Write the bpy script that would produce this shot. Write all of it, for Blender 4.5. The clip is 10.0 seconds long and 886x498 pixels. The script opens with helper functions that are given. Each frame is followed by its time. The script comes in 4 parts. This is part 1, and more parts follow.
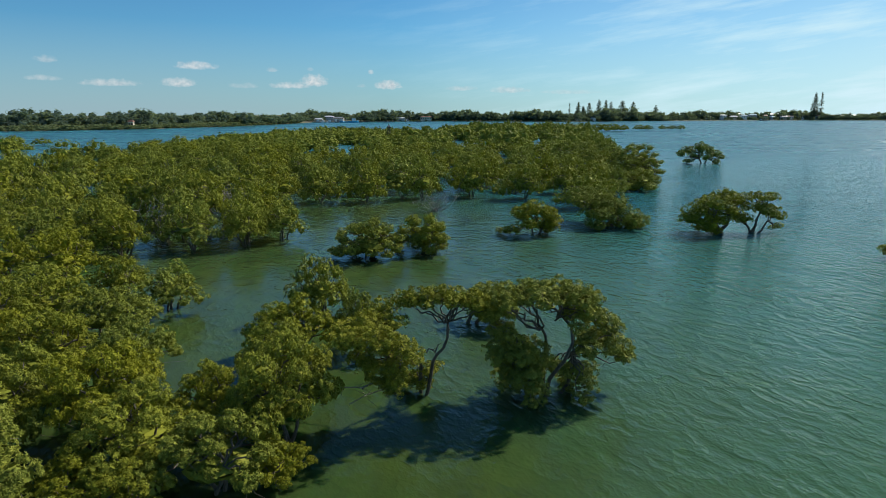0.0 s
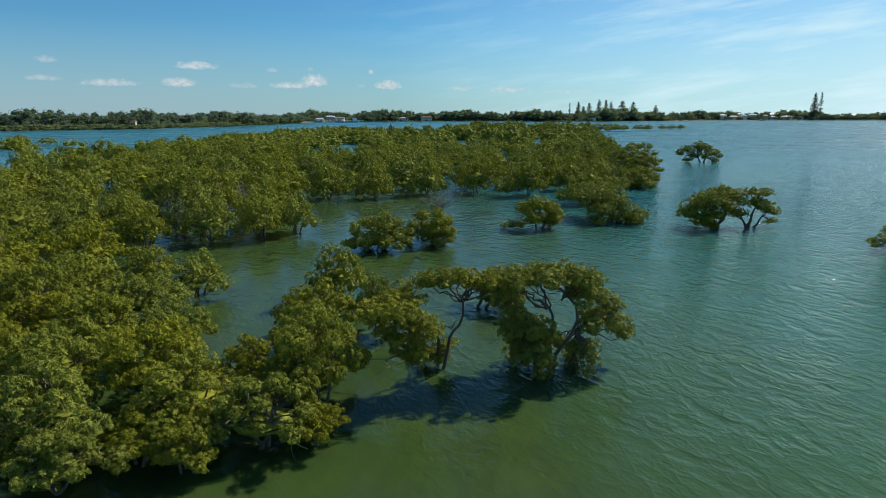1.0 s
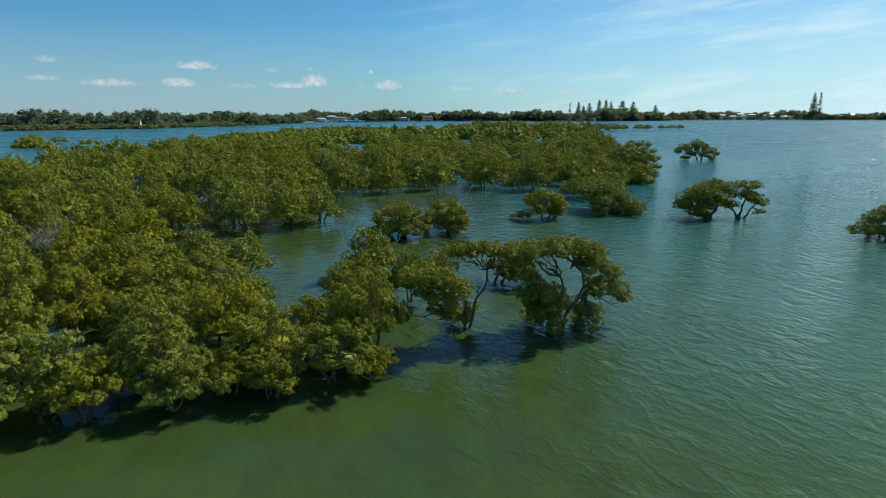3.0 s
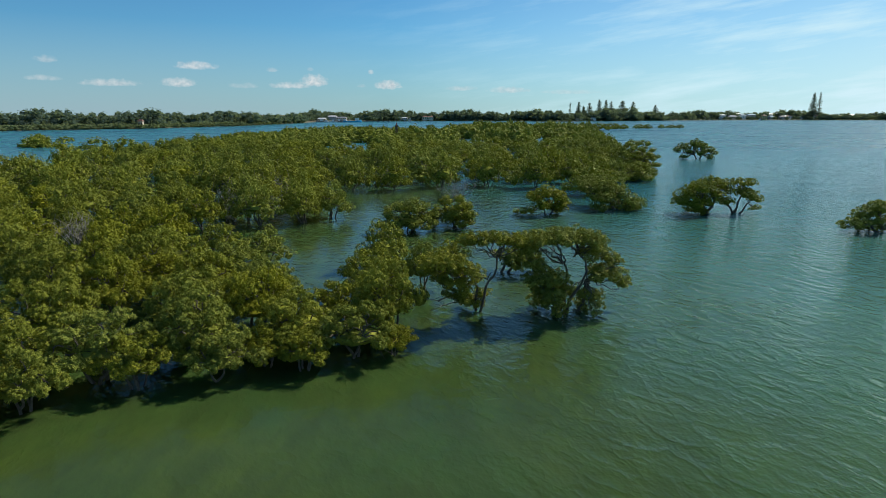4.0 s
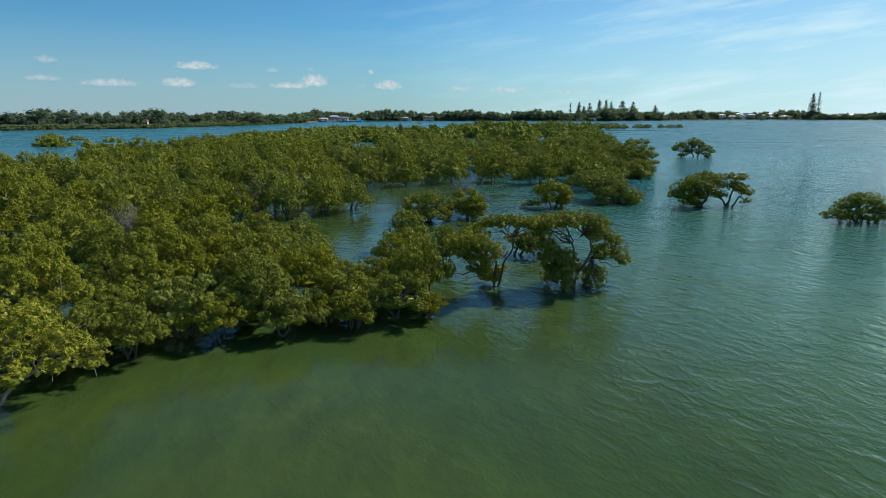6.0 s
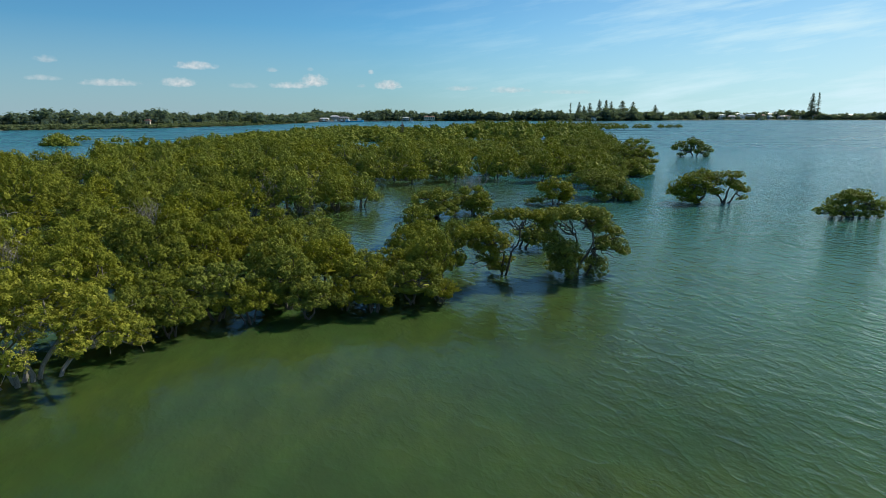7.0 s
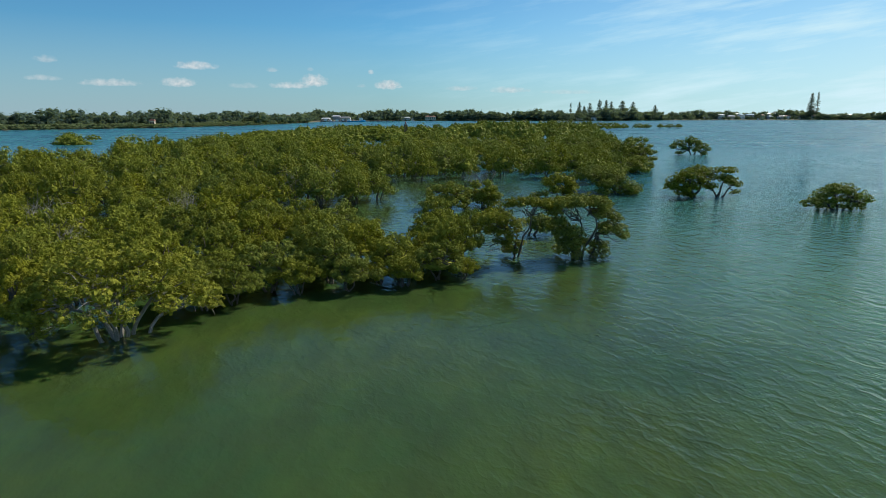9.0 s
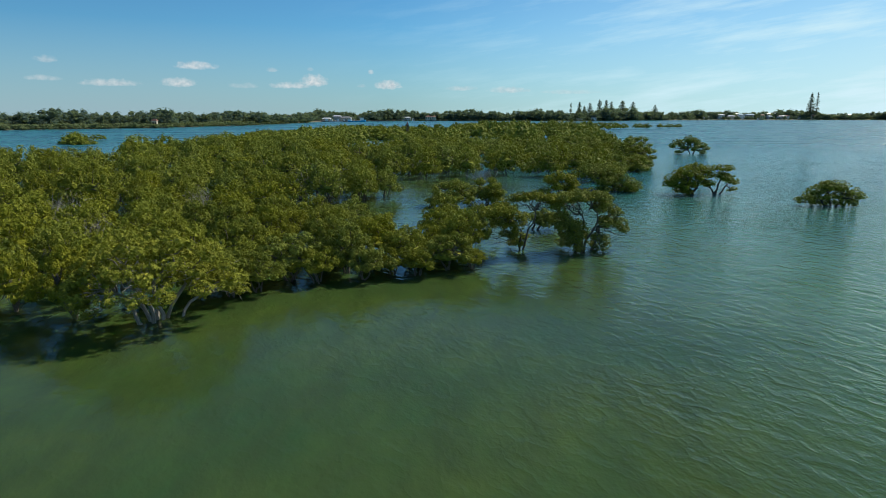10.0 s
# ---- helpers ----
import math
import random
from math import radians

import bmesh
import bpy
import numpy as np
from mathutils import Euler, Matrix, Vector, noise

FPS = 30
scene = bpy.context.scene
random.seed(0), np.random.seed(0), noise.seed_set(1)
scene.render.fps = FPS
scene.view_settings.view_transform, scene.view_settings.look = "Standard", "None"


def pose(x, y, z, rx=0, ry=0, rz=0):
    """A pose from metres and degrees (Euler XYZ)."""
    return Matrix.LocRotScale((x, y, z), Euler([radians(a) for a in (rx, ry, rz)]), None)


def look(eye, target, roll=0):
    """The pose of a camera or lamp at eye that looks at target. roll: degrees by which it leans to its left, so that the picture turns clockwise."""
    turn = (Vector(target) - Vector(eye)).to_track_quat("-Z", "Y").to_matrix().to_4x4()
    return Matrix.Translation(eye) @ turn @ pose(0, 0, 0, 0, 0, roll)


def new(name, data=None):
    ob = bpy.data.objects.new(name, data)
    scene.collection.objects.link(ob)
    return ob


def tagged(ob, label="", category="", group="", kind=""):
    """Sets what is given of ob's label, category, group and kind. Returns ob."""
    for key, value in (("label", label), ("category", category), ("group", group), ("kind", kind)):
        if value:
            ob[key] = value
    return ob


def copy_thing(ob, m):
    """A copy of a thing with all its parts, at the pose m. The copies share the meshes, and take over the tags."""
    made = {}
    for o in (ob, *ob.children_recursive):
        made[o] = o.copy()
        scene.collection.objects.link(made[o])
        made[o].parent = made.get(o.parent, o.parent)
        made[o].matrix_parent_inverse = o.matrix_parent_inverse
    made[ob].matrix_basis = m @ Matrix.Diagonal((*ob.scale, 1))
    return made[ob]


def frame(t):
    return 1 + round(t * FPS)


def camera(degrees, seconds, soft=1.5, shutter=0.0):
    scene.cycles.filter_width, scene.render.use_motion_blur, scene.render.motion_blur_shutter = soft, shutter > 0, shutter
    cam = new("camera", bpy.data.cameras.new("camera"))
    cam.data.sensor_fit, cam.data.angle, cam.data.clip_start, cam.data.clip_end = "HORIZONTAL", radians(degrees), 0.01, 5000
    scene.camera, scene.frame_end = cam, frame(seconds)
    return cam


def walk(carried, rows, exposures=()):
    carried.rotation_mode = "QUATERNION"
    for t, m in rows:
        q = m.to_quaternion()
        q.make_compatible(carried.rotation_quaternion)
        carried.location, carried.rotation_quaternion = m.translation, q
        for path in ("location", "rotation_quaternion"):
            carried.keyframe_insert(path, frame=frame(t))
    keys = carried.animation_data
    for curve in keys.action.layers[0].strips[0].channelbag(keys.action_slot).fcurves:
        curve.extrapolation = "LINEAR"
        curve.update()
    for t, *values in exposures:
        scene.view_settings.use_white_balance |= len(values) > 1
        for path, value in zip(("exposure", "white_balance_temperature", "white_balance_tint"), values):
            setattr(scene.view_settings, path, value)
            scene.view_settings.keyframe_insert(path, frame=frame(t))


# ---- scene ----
# ---- camera and its way: a drone backing off and sinking slightly ----
cam = camera(72.0, 10.0, soft=0.6)
TILT = 12.49
PX = (-7.433, 1.5368, -5.5488, 5.4526, -1.5701)
PY = (-24.4647, -6.6173, 8.9163, -6.9427, 2.727)
PZ = (-1.4237, 1.6309, 0.0077, -1.7983, 0.9512)


def glide(c, t):
    return sum(k * (t / 10.0) ** (i + 1) for i, k in enumerate(c))


walk(cam, [(t, pose(glide(PX, t), glide(PY, t), 12.0 + glide(PZ, t), 90 - TILT, 0, 0)) for t in np.linspace(0, 10, 21)])

# ---- sky, sun ----
SUN_AZ, SUN_EL = radians(52), radians(39)      # clockwise from +y, above the horizon
scene.view_settings.exposure = 0.18


class Nodes:
    """Short way to write node trees."""

    def __init__(self, tree):
        self.tree = tree
        tree.nodes.clear()

    def __call__(self, kind, **inputs):
        node = self.tree.nodes.new("ShaderNode" + kind)
        for key, value in inputs.items():
            slot = node.inputs[int(key[1:])] if key[0] == "i" and key[1:].isdigit() else node.inputs[key.replace("_", " ")]
            if isinstance(value, bpy.types.NodeSocket):
                self.tree.links.new(value, slot)
            else:
                slot.default_value = value
        return node

    def math(self, op, a, b=0.0, clamp=False):
        n = self("Math", i0=a, i1=b)
        n.operation, n.use_clamp = op, clamp
        return n.outputs[0]

    def mix(self, fac, a, b, blend="MIX"):
        n = self("MixRGB", Fac=fac, Color1=a, Color2=b)
        n.blend_type = blend
        return n.outputs[0]

    def noise(self, vec, scale, detail=3.0, rough=0.55):
        return self("TexNoise", Vector=vec, Scale=scale, Detail=detail, Roughness=rough).outputs["Fac"]

    def range(self, v, a, b, c=0.0, d=1.0):
        return self("MapRange", Value=v, From_Min=a, From_Max=b, To_Min=c, To_Max=d).outputs[0]


def rgb(r, g, b):
    return (r, g, b, 1.0)


world = bpy.data.worlds.new("sky")
scene.world = world
world.use_nodes = True
N = Nodes(world.node_tree)
sky = N("TexSky")
sky.sky_type, sky.sun_disc = "NISHITA", False
sky.sun_elevation, sky.sun_rotation = SUN_EL, SUN_AZ
sky.air_density, sky.dust_density, sky.ozone_density = 1.0, 0.0, 2.0
way = N("TexCoord").outputs["Generated"]
xyz = N("SeparateXYZ", Vector=way)
sx, sy, sz = xyz.outputs[0], xyz.outputs[1], xyz.outputs[2]
azim = N.math("ARCTAN2", sx, sy)
elev = N.math("ARCSINE", sz)
plane = N("CombineXYZ", X=azim, Y=N.math("MULTIPLY", elev, 1.2), Z=0.0).outputs[0]
puff = N.noise(plane, 105.0, 5.0, 0.6)
# small fair-weather clouds: azimuth, elevation, half width, half height (degrees), density
CLOUDS = ((-32.02, 4.04, 0.74, 0.36, 0.50), (-32.36, 2.66, 1.26, 0.27, 0.50), (-27.81, 2.39, 2.25, 0.37, 0.75), (-21.26, 3.89, 1.64, 0.44, 0.95), (-22.74, 2.49, 1.39, 0.49, 0.95), (-17.51, 2.34, 1.25, 0.30, 0.35), (-15.11, 3.70, 0.49, 0.26, 0.50), (-13.55, 2.39, 1.80, 0.36, 0.80), (-11.53, 2.74, 1.22, 0.68, 1.00), (-11.83, 3.80, 0.30, 0.21, 0.35), (-6.51, 3.61, 0.26, 0.26, 0.60), (-7.35, 2.43, 0.42, 0.21, 0.30), (-4.97, 2.45, 1.26, 0.53, 1.00), (1.59, 2.21, 1.38, 0.27, 0.50), (5.94, 2.05, 1.78, 0.37, 0.60), (11.47, 1.87, 2.54, 0.26, 0.35))
cover = None
for az, el, w, h, dens in CLOUDS:
    a = N.math("DIVIDE", N.math("SUBTRACT", azim, radians(az)), radians(w))
    b = N.math("DIVIDE", N.math("SUBTRACT", elev, radians(el)), radians(h))
    b = N.math("MAXIMUM", b, N.math("MULTIPLY", b, -1.8))
    r2 = N.math("ADD", N.math("MULTIPLY", a, a), N.math("MULTIPLY", b, b))
    soft = N.math("MULTIPLY", N.math("SUBTRACT", 1.0, r2), 1.0)
    soft = N.math("ADD", soft, N.math("MULTIPLY", N.math("SUBTRACT", puff, 0.5), 2.4))
    soft = N.math("MULTIPLY", N.range(soft, -0.2, 1.1), dens)
    cover = soft if cover is None else N.math("MAXIMUM", cover, soft)
# thin high cloud towards the sun
streak = N("CombineXYZ", X=N.math("MULTIPLY", azim, 2.0), Y=N.math("MULTIPLY", N.math("SUBTRACT", elev, N.math("MULTIPLY", azim, 0.12)), 14.0), Z=0.0).outputs[0]
wisps = N.math("MULTIPLY", N.range(N.noise(streak, 2.1, 5.0, 0.62), 0.47, 0.75), N.range(azim, radians(-12), radians(26)))
veil = N.math("ADD", N.math("MULTIPLY", wisps, 0.55), N.math("MULTIPLY", N.math("MULTIPLY", N.range(azim, radians(-5), radians(40)), N.range(elev, radians(16), radians(1))), 0.85), True)
toned = N.mix(1.0, sky.outputs[0], rgb(0.43, 0.9, 1.18), "MULTIPLY")
low_haze = N.math("MULTIPLY", N.range(elev, radians(7.5), radians(0.0)), N.range(azim, radians(30), radians(-25), 0.35, 0.75))
toned = N.mix(low_haze, toned, rgb(4.0, 5.4, 6.7))
col = N.mix(veil, toned, rgb(7.9, 10.7, 11.7))
white = N.mix(N.range(N.noise(plane, 130.0, 4.0, 0.6), 0.35, 0.62), rgb(6.0, 7.0, 7.6), rgb(9.2, 9.5, 9.6))
col = N.mix(N.math("MULTIPLY", cover, 0.85), col, white)
back = N("Background", Color=col, Strength=0.072)
N.tree.links.new(back.outputs[0], N("OutputWorld").inputs["Surface"])

sun = new("sun", bpy.data.lights.new("sun", "SUN"))
sun.data.energy, sun.data.angle, sun.data.color = 5.0, radians(0.53), (1.0, 0.93, 0.8)
ray = Vector((math.sin(SUN_AZ) * math.cos(SUN_EL), math.cos(SUN_AZ) * math.cos(SUN_EL), math.sin(SUN_EL)))
sun.matrix_world = look(ray * 100, (0, 0, 0))


# ---- materials ----
def material(name):
    m = bpy.data.materials.new(name)
    m.use_nodes = True
    return m, Nodes(m.node_tree)


def finish(n, shader):
    n.tree.links.new(shader, n("OutputMaterial").inputs["Surface"])


def leaf_material(name, dark, light, dry, through_light=0.4, gloss=0.45, shine=0.06):
    """Leaves: hue by leaf, by tree and by patch, with light shining through."""
    m, n = material(name)
    geo = n("NewGeometry")
    each = geo.outputs["Random Per Island"]
    tree = n("ObjectInfo").outputs["Random"]
    patch = n.noise(geo.outputs["Position"], 0.35, 2.0)
    c = n.mix(each, dark, light)
    c = n.mix(n.range(patch, 0.45, 0.7, 0.0, 0.4), c, light)
    c = n.mix(n.range(n.noise(geo.outputs["Position"], 3.2, 2.0), 0.5, 0.68, 0.0, 0.7), c, dark)
    c = n.mix(n.math("MULTIPLY", n.range(each, 0.94, 1.0), 0.35), c, dry)
    hue = n("HueSaturation", Hue=n.range(tree, 0, 1, 0.484, 0.504), Saturation=n.range(tree, 0, 1, 1.08, 0.97),
            Value=n.range(n.noise(geo.outputs["Position"], 0.11, 1.0), 0.3, 0.7, 0.88, 1.14), Color=c).outputs[0]
    body = n("BsdfPrincipled", Base_Color=hue, Roughness=gloss)
    body.inputs["Specular IOR Level"].default_value = shine
    glow = n("BsdfTranslucent", Color=n.mix(0.5, hue, rgb(0.2, 0.24, 0.02)))
    finish(n, n("MixShader", Fac=through_light, i1=body.outputs[0], i2=glow.outputs[0]).outputs[0])
    return m


LEAF = leaf_material("mangrove_leaf", rgb(0.112, 0.142, 0.022), rgb(0.285, 0.31, 0.045), rgb(0.4, 0.37, 0.08), 0.15, 0.6, 0.06)
LEAF_DRY = leaf_material("yellowing_leaf", rgb(0.138, 0.162, 0.024), rgb(0.32, 0.335, 0.05), rgb(0.4, 0.28, 0.08), 0.15, 0.6, 0.06)
# far bank leaves: distance haze is put into the colour, paler and bluer
LEAF_FAR = leaf_material("hazed_shore_leaf", rgb(0.105, 0.165, 0.148), rgb(0.13, 0.19, 0.16), rgb(0.15, 0.185, 0.13), 0.62, 0.9, 0.0)
LEAF_FRINGE = leaf_material("hazed_fringe_leaf", rgb(0.13, 0.178, 0.1), rgb(0.17, 0.215, 0.12), rgb(0.15, 0.17, 0.1), 0.4, 0.9, 0.0)
LEAF_PINE = leaf_material("pine_needle", rgb(0.09, 0.135, 0.105), rgb(0.14, 0.19, 0.145), rgb(0.13, 0.16, 0.12), 0.35, 0.7)


def bark_material(name, dark, light):
    m, n = material(name)
    pos = n("NewGeometry").outputs["Position"]
    long = n("Mapping", Vector=pos, Scale=(9.0, 9.0, 2.0)).outputs[0]
    f = n.noise(long, 3.0, 6.0, 0.65)
    c = n.mix(n.range(f, 0.3, 0.7), dark, light)
    b = n("Bump", Strength=0.5, Distance=0.03, Height=f)
    finish(n, n("BsdfPrincipled", Base_Color=c, Roughness=0.85, Normal=b.outputs[0]).outputs[0])
    return m


BARK = bark_material("mangrove_bark", rgb(0.05, 0.042, 0.032), rgb(0.16, 0.14, 0.11))
BARK_PALE = bark_material("bleached_bark", rgb(0.14, 0.13, 0.11), rgb(0.35, 0.325, 0.285))


def plain_material(name, a, b, rough=0.7, scale=1.5, metal=0.0):
    m, n = material(name)
    pos = n("NewGeometry").outputs["Position"]
    f = n.math("ADD", n.math("MULTIPLY", n.noise(pos, scale, 4.0), 0.6), n.math("MULTIPLY", n.noise(pos, scale * 9, 3.0), 0.4))
    c = n.mix(n.range(f, 0.35, 0.65), a, b)
    bump = n("Bump", Strength=0.2, Distance=0.05, Height=f)
    finish(n, n("BsdfPrincipled", Base_Color=c, Roughness=rough, Metallic=metal, Normal=bump.outputs[0]).outputs[0])
    return m


def water_material():
    m, n = material("estuary_water")
    pos = n("NewGeometry").outputs["Position"]

    def waves(turn, across, along, detail=3.0):
        v = n("Mapping", Vector=pos, Rotation=(0, 0, radians(turn))).outputs[0]
        v = n("Mapping", Vector=v, Scale=(across, along, 1.0)).outputs[0]
        return n.noise(v, 1.0, detail, 0.5)

    def crests(f):
        up = n.math("SUBTRACT", 1.0, n.math("ABSOLUTE", n.math("SUBTRACT", n.math("MULTIPLY", f, 4.0), 2.0)))
        return n.math("POWER", n.math("MAXIMUM", up, 0.0), 1.6)

    east = n("SeparateXYZ", Vector=pos).outputs[0]
    open_water = n.range(n.math("ADD", east, n.math("MULTIPLY", n.noise(pos, 0.06, 2.0), 14.0)), 2.0, 26.0, 0.25, 1.0)
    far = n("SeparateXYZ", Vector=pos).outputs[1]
    gusts = n.range(n.noise(pos, 0.12, 3.0), 0.3, 0.7, 0.45, 1.0)
    lanes = n.noise(n("Mapping", Vector=pos, Rotation=(0, 0, radians(12)), Scale=(0.012, 0.07, 1.0)).outputs[0], 1.0, 4.0, 0.6)
    swell = waves(-27, 0.85, 0.5, 4.0)
    chop = waves(-36, 2.2, 1.4, 4.0)
    ripple = waves(-18, 6.5, 5.0, 3.0)
    roll = waves(-40, 0.42, 0.26, 4.0)
    trains = n.math("ADD", n.math("MULTIPLY", swell, 0.1), n.math("MULTIPLY", crests(swell), 0.08))
    h = n.math("ADD", n.math("MULTIPLY", trains, n.range(far, 5.0, 80.0, 1.0, 2.4)), n.math("MULTIPLY", chop, n.range(far, 10.0, 110.0, 0.055, 0.13)))
    h = n.math("ADD", h, n.math("MULTIPLY", roll, n.range(far, 40.0, 260.0, 0.0, 0.28)))
    h = n.math("ADD", n.math("MULTIPLY", h, gusts), n.math("MULTIPLY", ripple, 0.03))
    bump = n("Bump", Strength=1.0, Distance=1.0, Height=n.math("MULTIPLY", h, open_water))
    silt = n.range(n.noise(pos, 0.09, 4.0, 0.6), 0.36, 0.64)
    weed = n.range(n.noise(n("Mapping", Vector=pos, Rotation=(0, 0, 0.5), Scale=(1.0, 0.45, 1.0)).outputs[0], 0.5, 4.0, 0.6), 0.35, 0.7)
    c = n.mix(silt, rgb(0.029, 0.065, 0.018), rgb(0.05, 0.08, 0.016))
    c = n.mix(n.math("MULTIPLY", weed, 0.9), c, rgb(0.031, 0.052, 0.015))
    c = n.mix(n.range(open_water, 0.5, 1.0, 0.0, 0.8), c, rgb(0.062, 0.141, 0.069))
    # bluer farther off: reflected sky put into the base colour
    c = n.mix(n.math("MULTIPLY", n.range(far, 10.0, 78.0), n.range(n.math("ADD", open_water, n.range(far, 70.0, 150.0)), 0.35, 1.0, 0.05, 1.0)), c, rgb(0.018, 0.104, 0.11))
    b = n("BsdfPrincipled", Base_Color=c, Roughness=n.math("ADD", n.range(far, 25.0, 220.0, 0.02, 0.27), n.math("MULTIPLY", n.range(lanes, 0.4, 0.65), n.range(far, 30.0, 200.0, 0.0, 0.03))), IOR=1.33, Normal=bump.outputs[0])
    b.inputs["Specular IOR Level"].default_value = 0.28
    b.subsurface_method = "BURLEY"
    b.inputs["Subsurface Weight"].default_value = 0.85
    b.inputs["Subsurface Radius"].default_value = (0.7, 1.0, 0.8)
    b.inputs["Subsurface Scale"].default_value = 0.4
    finish(n, b.outputs[0])
    return m


WATER = water_material()


# ---- mesh helpers ----
def as_object(name, mesh, mat, parent=None, label=""):
    ob = new(name, mesh)
    if mat and not mesh.materials:
        mesh.materials.append(mat)
    if parent:
        ob.parent = parent
    return tagged(ob, label)


def part(name, bm, mat, parent, label=""):
    mesh = bpy.data.meshes.new(name)
    bm.to_mesh(mesh)
    bm.free()
    return as_object(name, mesh, mat, parent, label)


def face_mesh(name, corners):
    """A mesh of loose polygons: an array (faces, corners, 3)."""
    n, k, _ = corners.shape
    mesh = bpy.data.meshes.new(name)
    mesh.vertices.add(n * k)
    mesh.vertices.foreach_set("co", corners.astype(np.float32).ravel())
    mesh.loops.add(n * k)
    mesh.loops.foreach_set("vertex_index", np.arange(n * k, dtype=np.int32))
    mesh.polygons.add(n)
    mesh.polygons.foreach_set("loop_start", np.arange(0, n * k, k, dtype=np.int32))
    mesh.update(calc_edges=True)
    return mesh


def tube(points, radii, sides=6):
    """Quads of a tapered tube along points: (faces, 4, 3)."""
    p = np.asarray(points, float)
    r = np.asarray(radii, float)
    t = np.gradient(p, axis=0)
    t /= np.linalg.norm(t, axis=1)[:, None] + 1e-9
    ref = np.eye(3)[int(np.argmin(np.abs(t).max(axis=0)))]
    u = np.cross(t, ref)
    u /= np.linalg.norm(u, axis=1)[:, None] + 1e-9
    v = np.cross(t, u)
    a = np.linspace(0, 2 * np.pi, sides, endpoint=False)
    ring = p[:, None] + r[:, None, None] * (np.cos(a)[None, :, None] * u[:, None] + np.sin(a)[None, :, None] * v[:, None])
    nxt = np.roll(ring, -1, axis=1)
    return np.stack([ring[:-1], nxt[:-1], nxt[1:], ring[1:]], axis=2).reshape(-1, 4, 3)


def branch(rng, a, b, r0, r1, sag=0.25, n=6, crook=0.07, sides=5):
    a, b = np.asarray(a, float), np.asarray(b, float)
    s = np.linspace(0, 1, n)[:, None]
    d = np.linalg.norm(b - a)
    bend = np.array([0, 0, -sag * d]) * (s * (1 - s)) * 2
    wig = sum(k * rng.normal(0, 1.5 * crook * d, 3) * np.sin(m * np.pi * s) for m, k in ((1, 0.8), (2, 0.6), (3, 0.35)))
    return tube(a + (b - a) * s + bend + wig, np.linspace(r0, r1, n), sides)


def unit(v):
    return v / (np.linalg.norm(v, axis=-1, keepdims=True) + 1e-9)


def puffs_of(rng, pads, n, wide):
    """Breaks each pad (x, y, z, radius, flatness) into n small puffs over its upper side: x, y, z, radius and the way they face."""
    out = []
    for x, y, z, r, flat in pads:
        turn = rng.uniform(0, 6.3)
        for i in range(n):
            up = 1 - 1.25 * (i + 0.5) / n
            h = math.sqrt(max(0.0, 1 - up * up))
            a = turn + i * 2.4 + rng.uniform(-0.35, 0.35)
            k = r * wide * rng.uniform(0.78, 1.22)
            ox, oy = h * math.cos(a), h * math.sin(a)
            out.append((x + k * ox, y + k * oy, z + flat * k * up, r * rng.uniform(0.24, 0.39), 0.7 * ox, 0.7 * oy, 0.7 * up + 0.35))
    return np.array(out)


def sprays(rng, puffs, count, size, fan=6, slim=0.3, lie=0.18, ruffle=1.0):
    """Leaves (triangles) in sprays at the twig ends, lying along the outer side of small puffs."""
    c = puffs
    n = max(1, count // fan)
    area = c[:, 3] ** 1.8
    k = rng.choice(len(c), size=n, p=area / area.sum())
    d = unit(unit(rng.normal(0, 1, (n, 3))) + c[k, 4:7])
    reach = 0.92 + rng.normal(0, 0.1 * ruffle, n)
    stray = rng.random(n)
    reach[stray > 1 - 0.05 * ruffle] *= 1.3
    reach[stray < 0.12] *= 0.55
    at = c[k, :3] + d * (c[k, 3] * reach)[:, None] * np.array([1, 1, 0.85])
    axis = unit(d + np.array([0, 0, 0.3]) + rng.normal(0, lie, (n, 3)))
    u = unit(np.cross(axis, rng.normal(0, 1, (n, 3))))
    v = np.cross(axis, u)
    out = []
    for i in range(fan):
        turn = (2 * np.pi * i / fan + rng.normal(0, 0.3, n))[:, None]
        way = unit(u * np.cos(turn) + v * np.sin(turn) + axis * rng.uniform(-0.25, 0.45, (n, 1)) * ruffle)
        side = unit(np.cross(axis, way) + rng.normal(0, 0.25 * ruffle, (n, 3)))
        L = (size * rng.uniform(0.7, 1.25, n))[:, None]
        w = side * L * slim
        out.append(np.stack([at + way * L * 0.05, at + way * L - w, at + way * L + w], 1))
    return np.concatenate(out)


def ball(level):
    bm = bmesh.new()
    bmesh.ops.create_icosphere(bm, subdivisions=level, radius=1.0)
    out = np.array([[v.co[:] for v in f.verts] for f in bm.faces])
    bm.free()
    return out


BALLS = {1: ball(1), 2: ball(2)}


def cores(rng, pads, level, share):
    """The dense inside of each pad: an uneven ball added to let no light through."""
    out = []
    for x, y, z, r, flat in pads:
        p = BALLS[level]
        ragged = rng.normal(0, 0.07, p.shape) + rng.normal(0, 0.06, (len(p), 1, 3))
        out.append(np.array([x, y, z - 0.12 * r]) + (p * share + ragged) * r * np.array([1, 1, flat]))
    return np.concatenate(out)


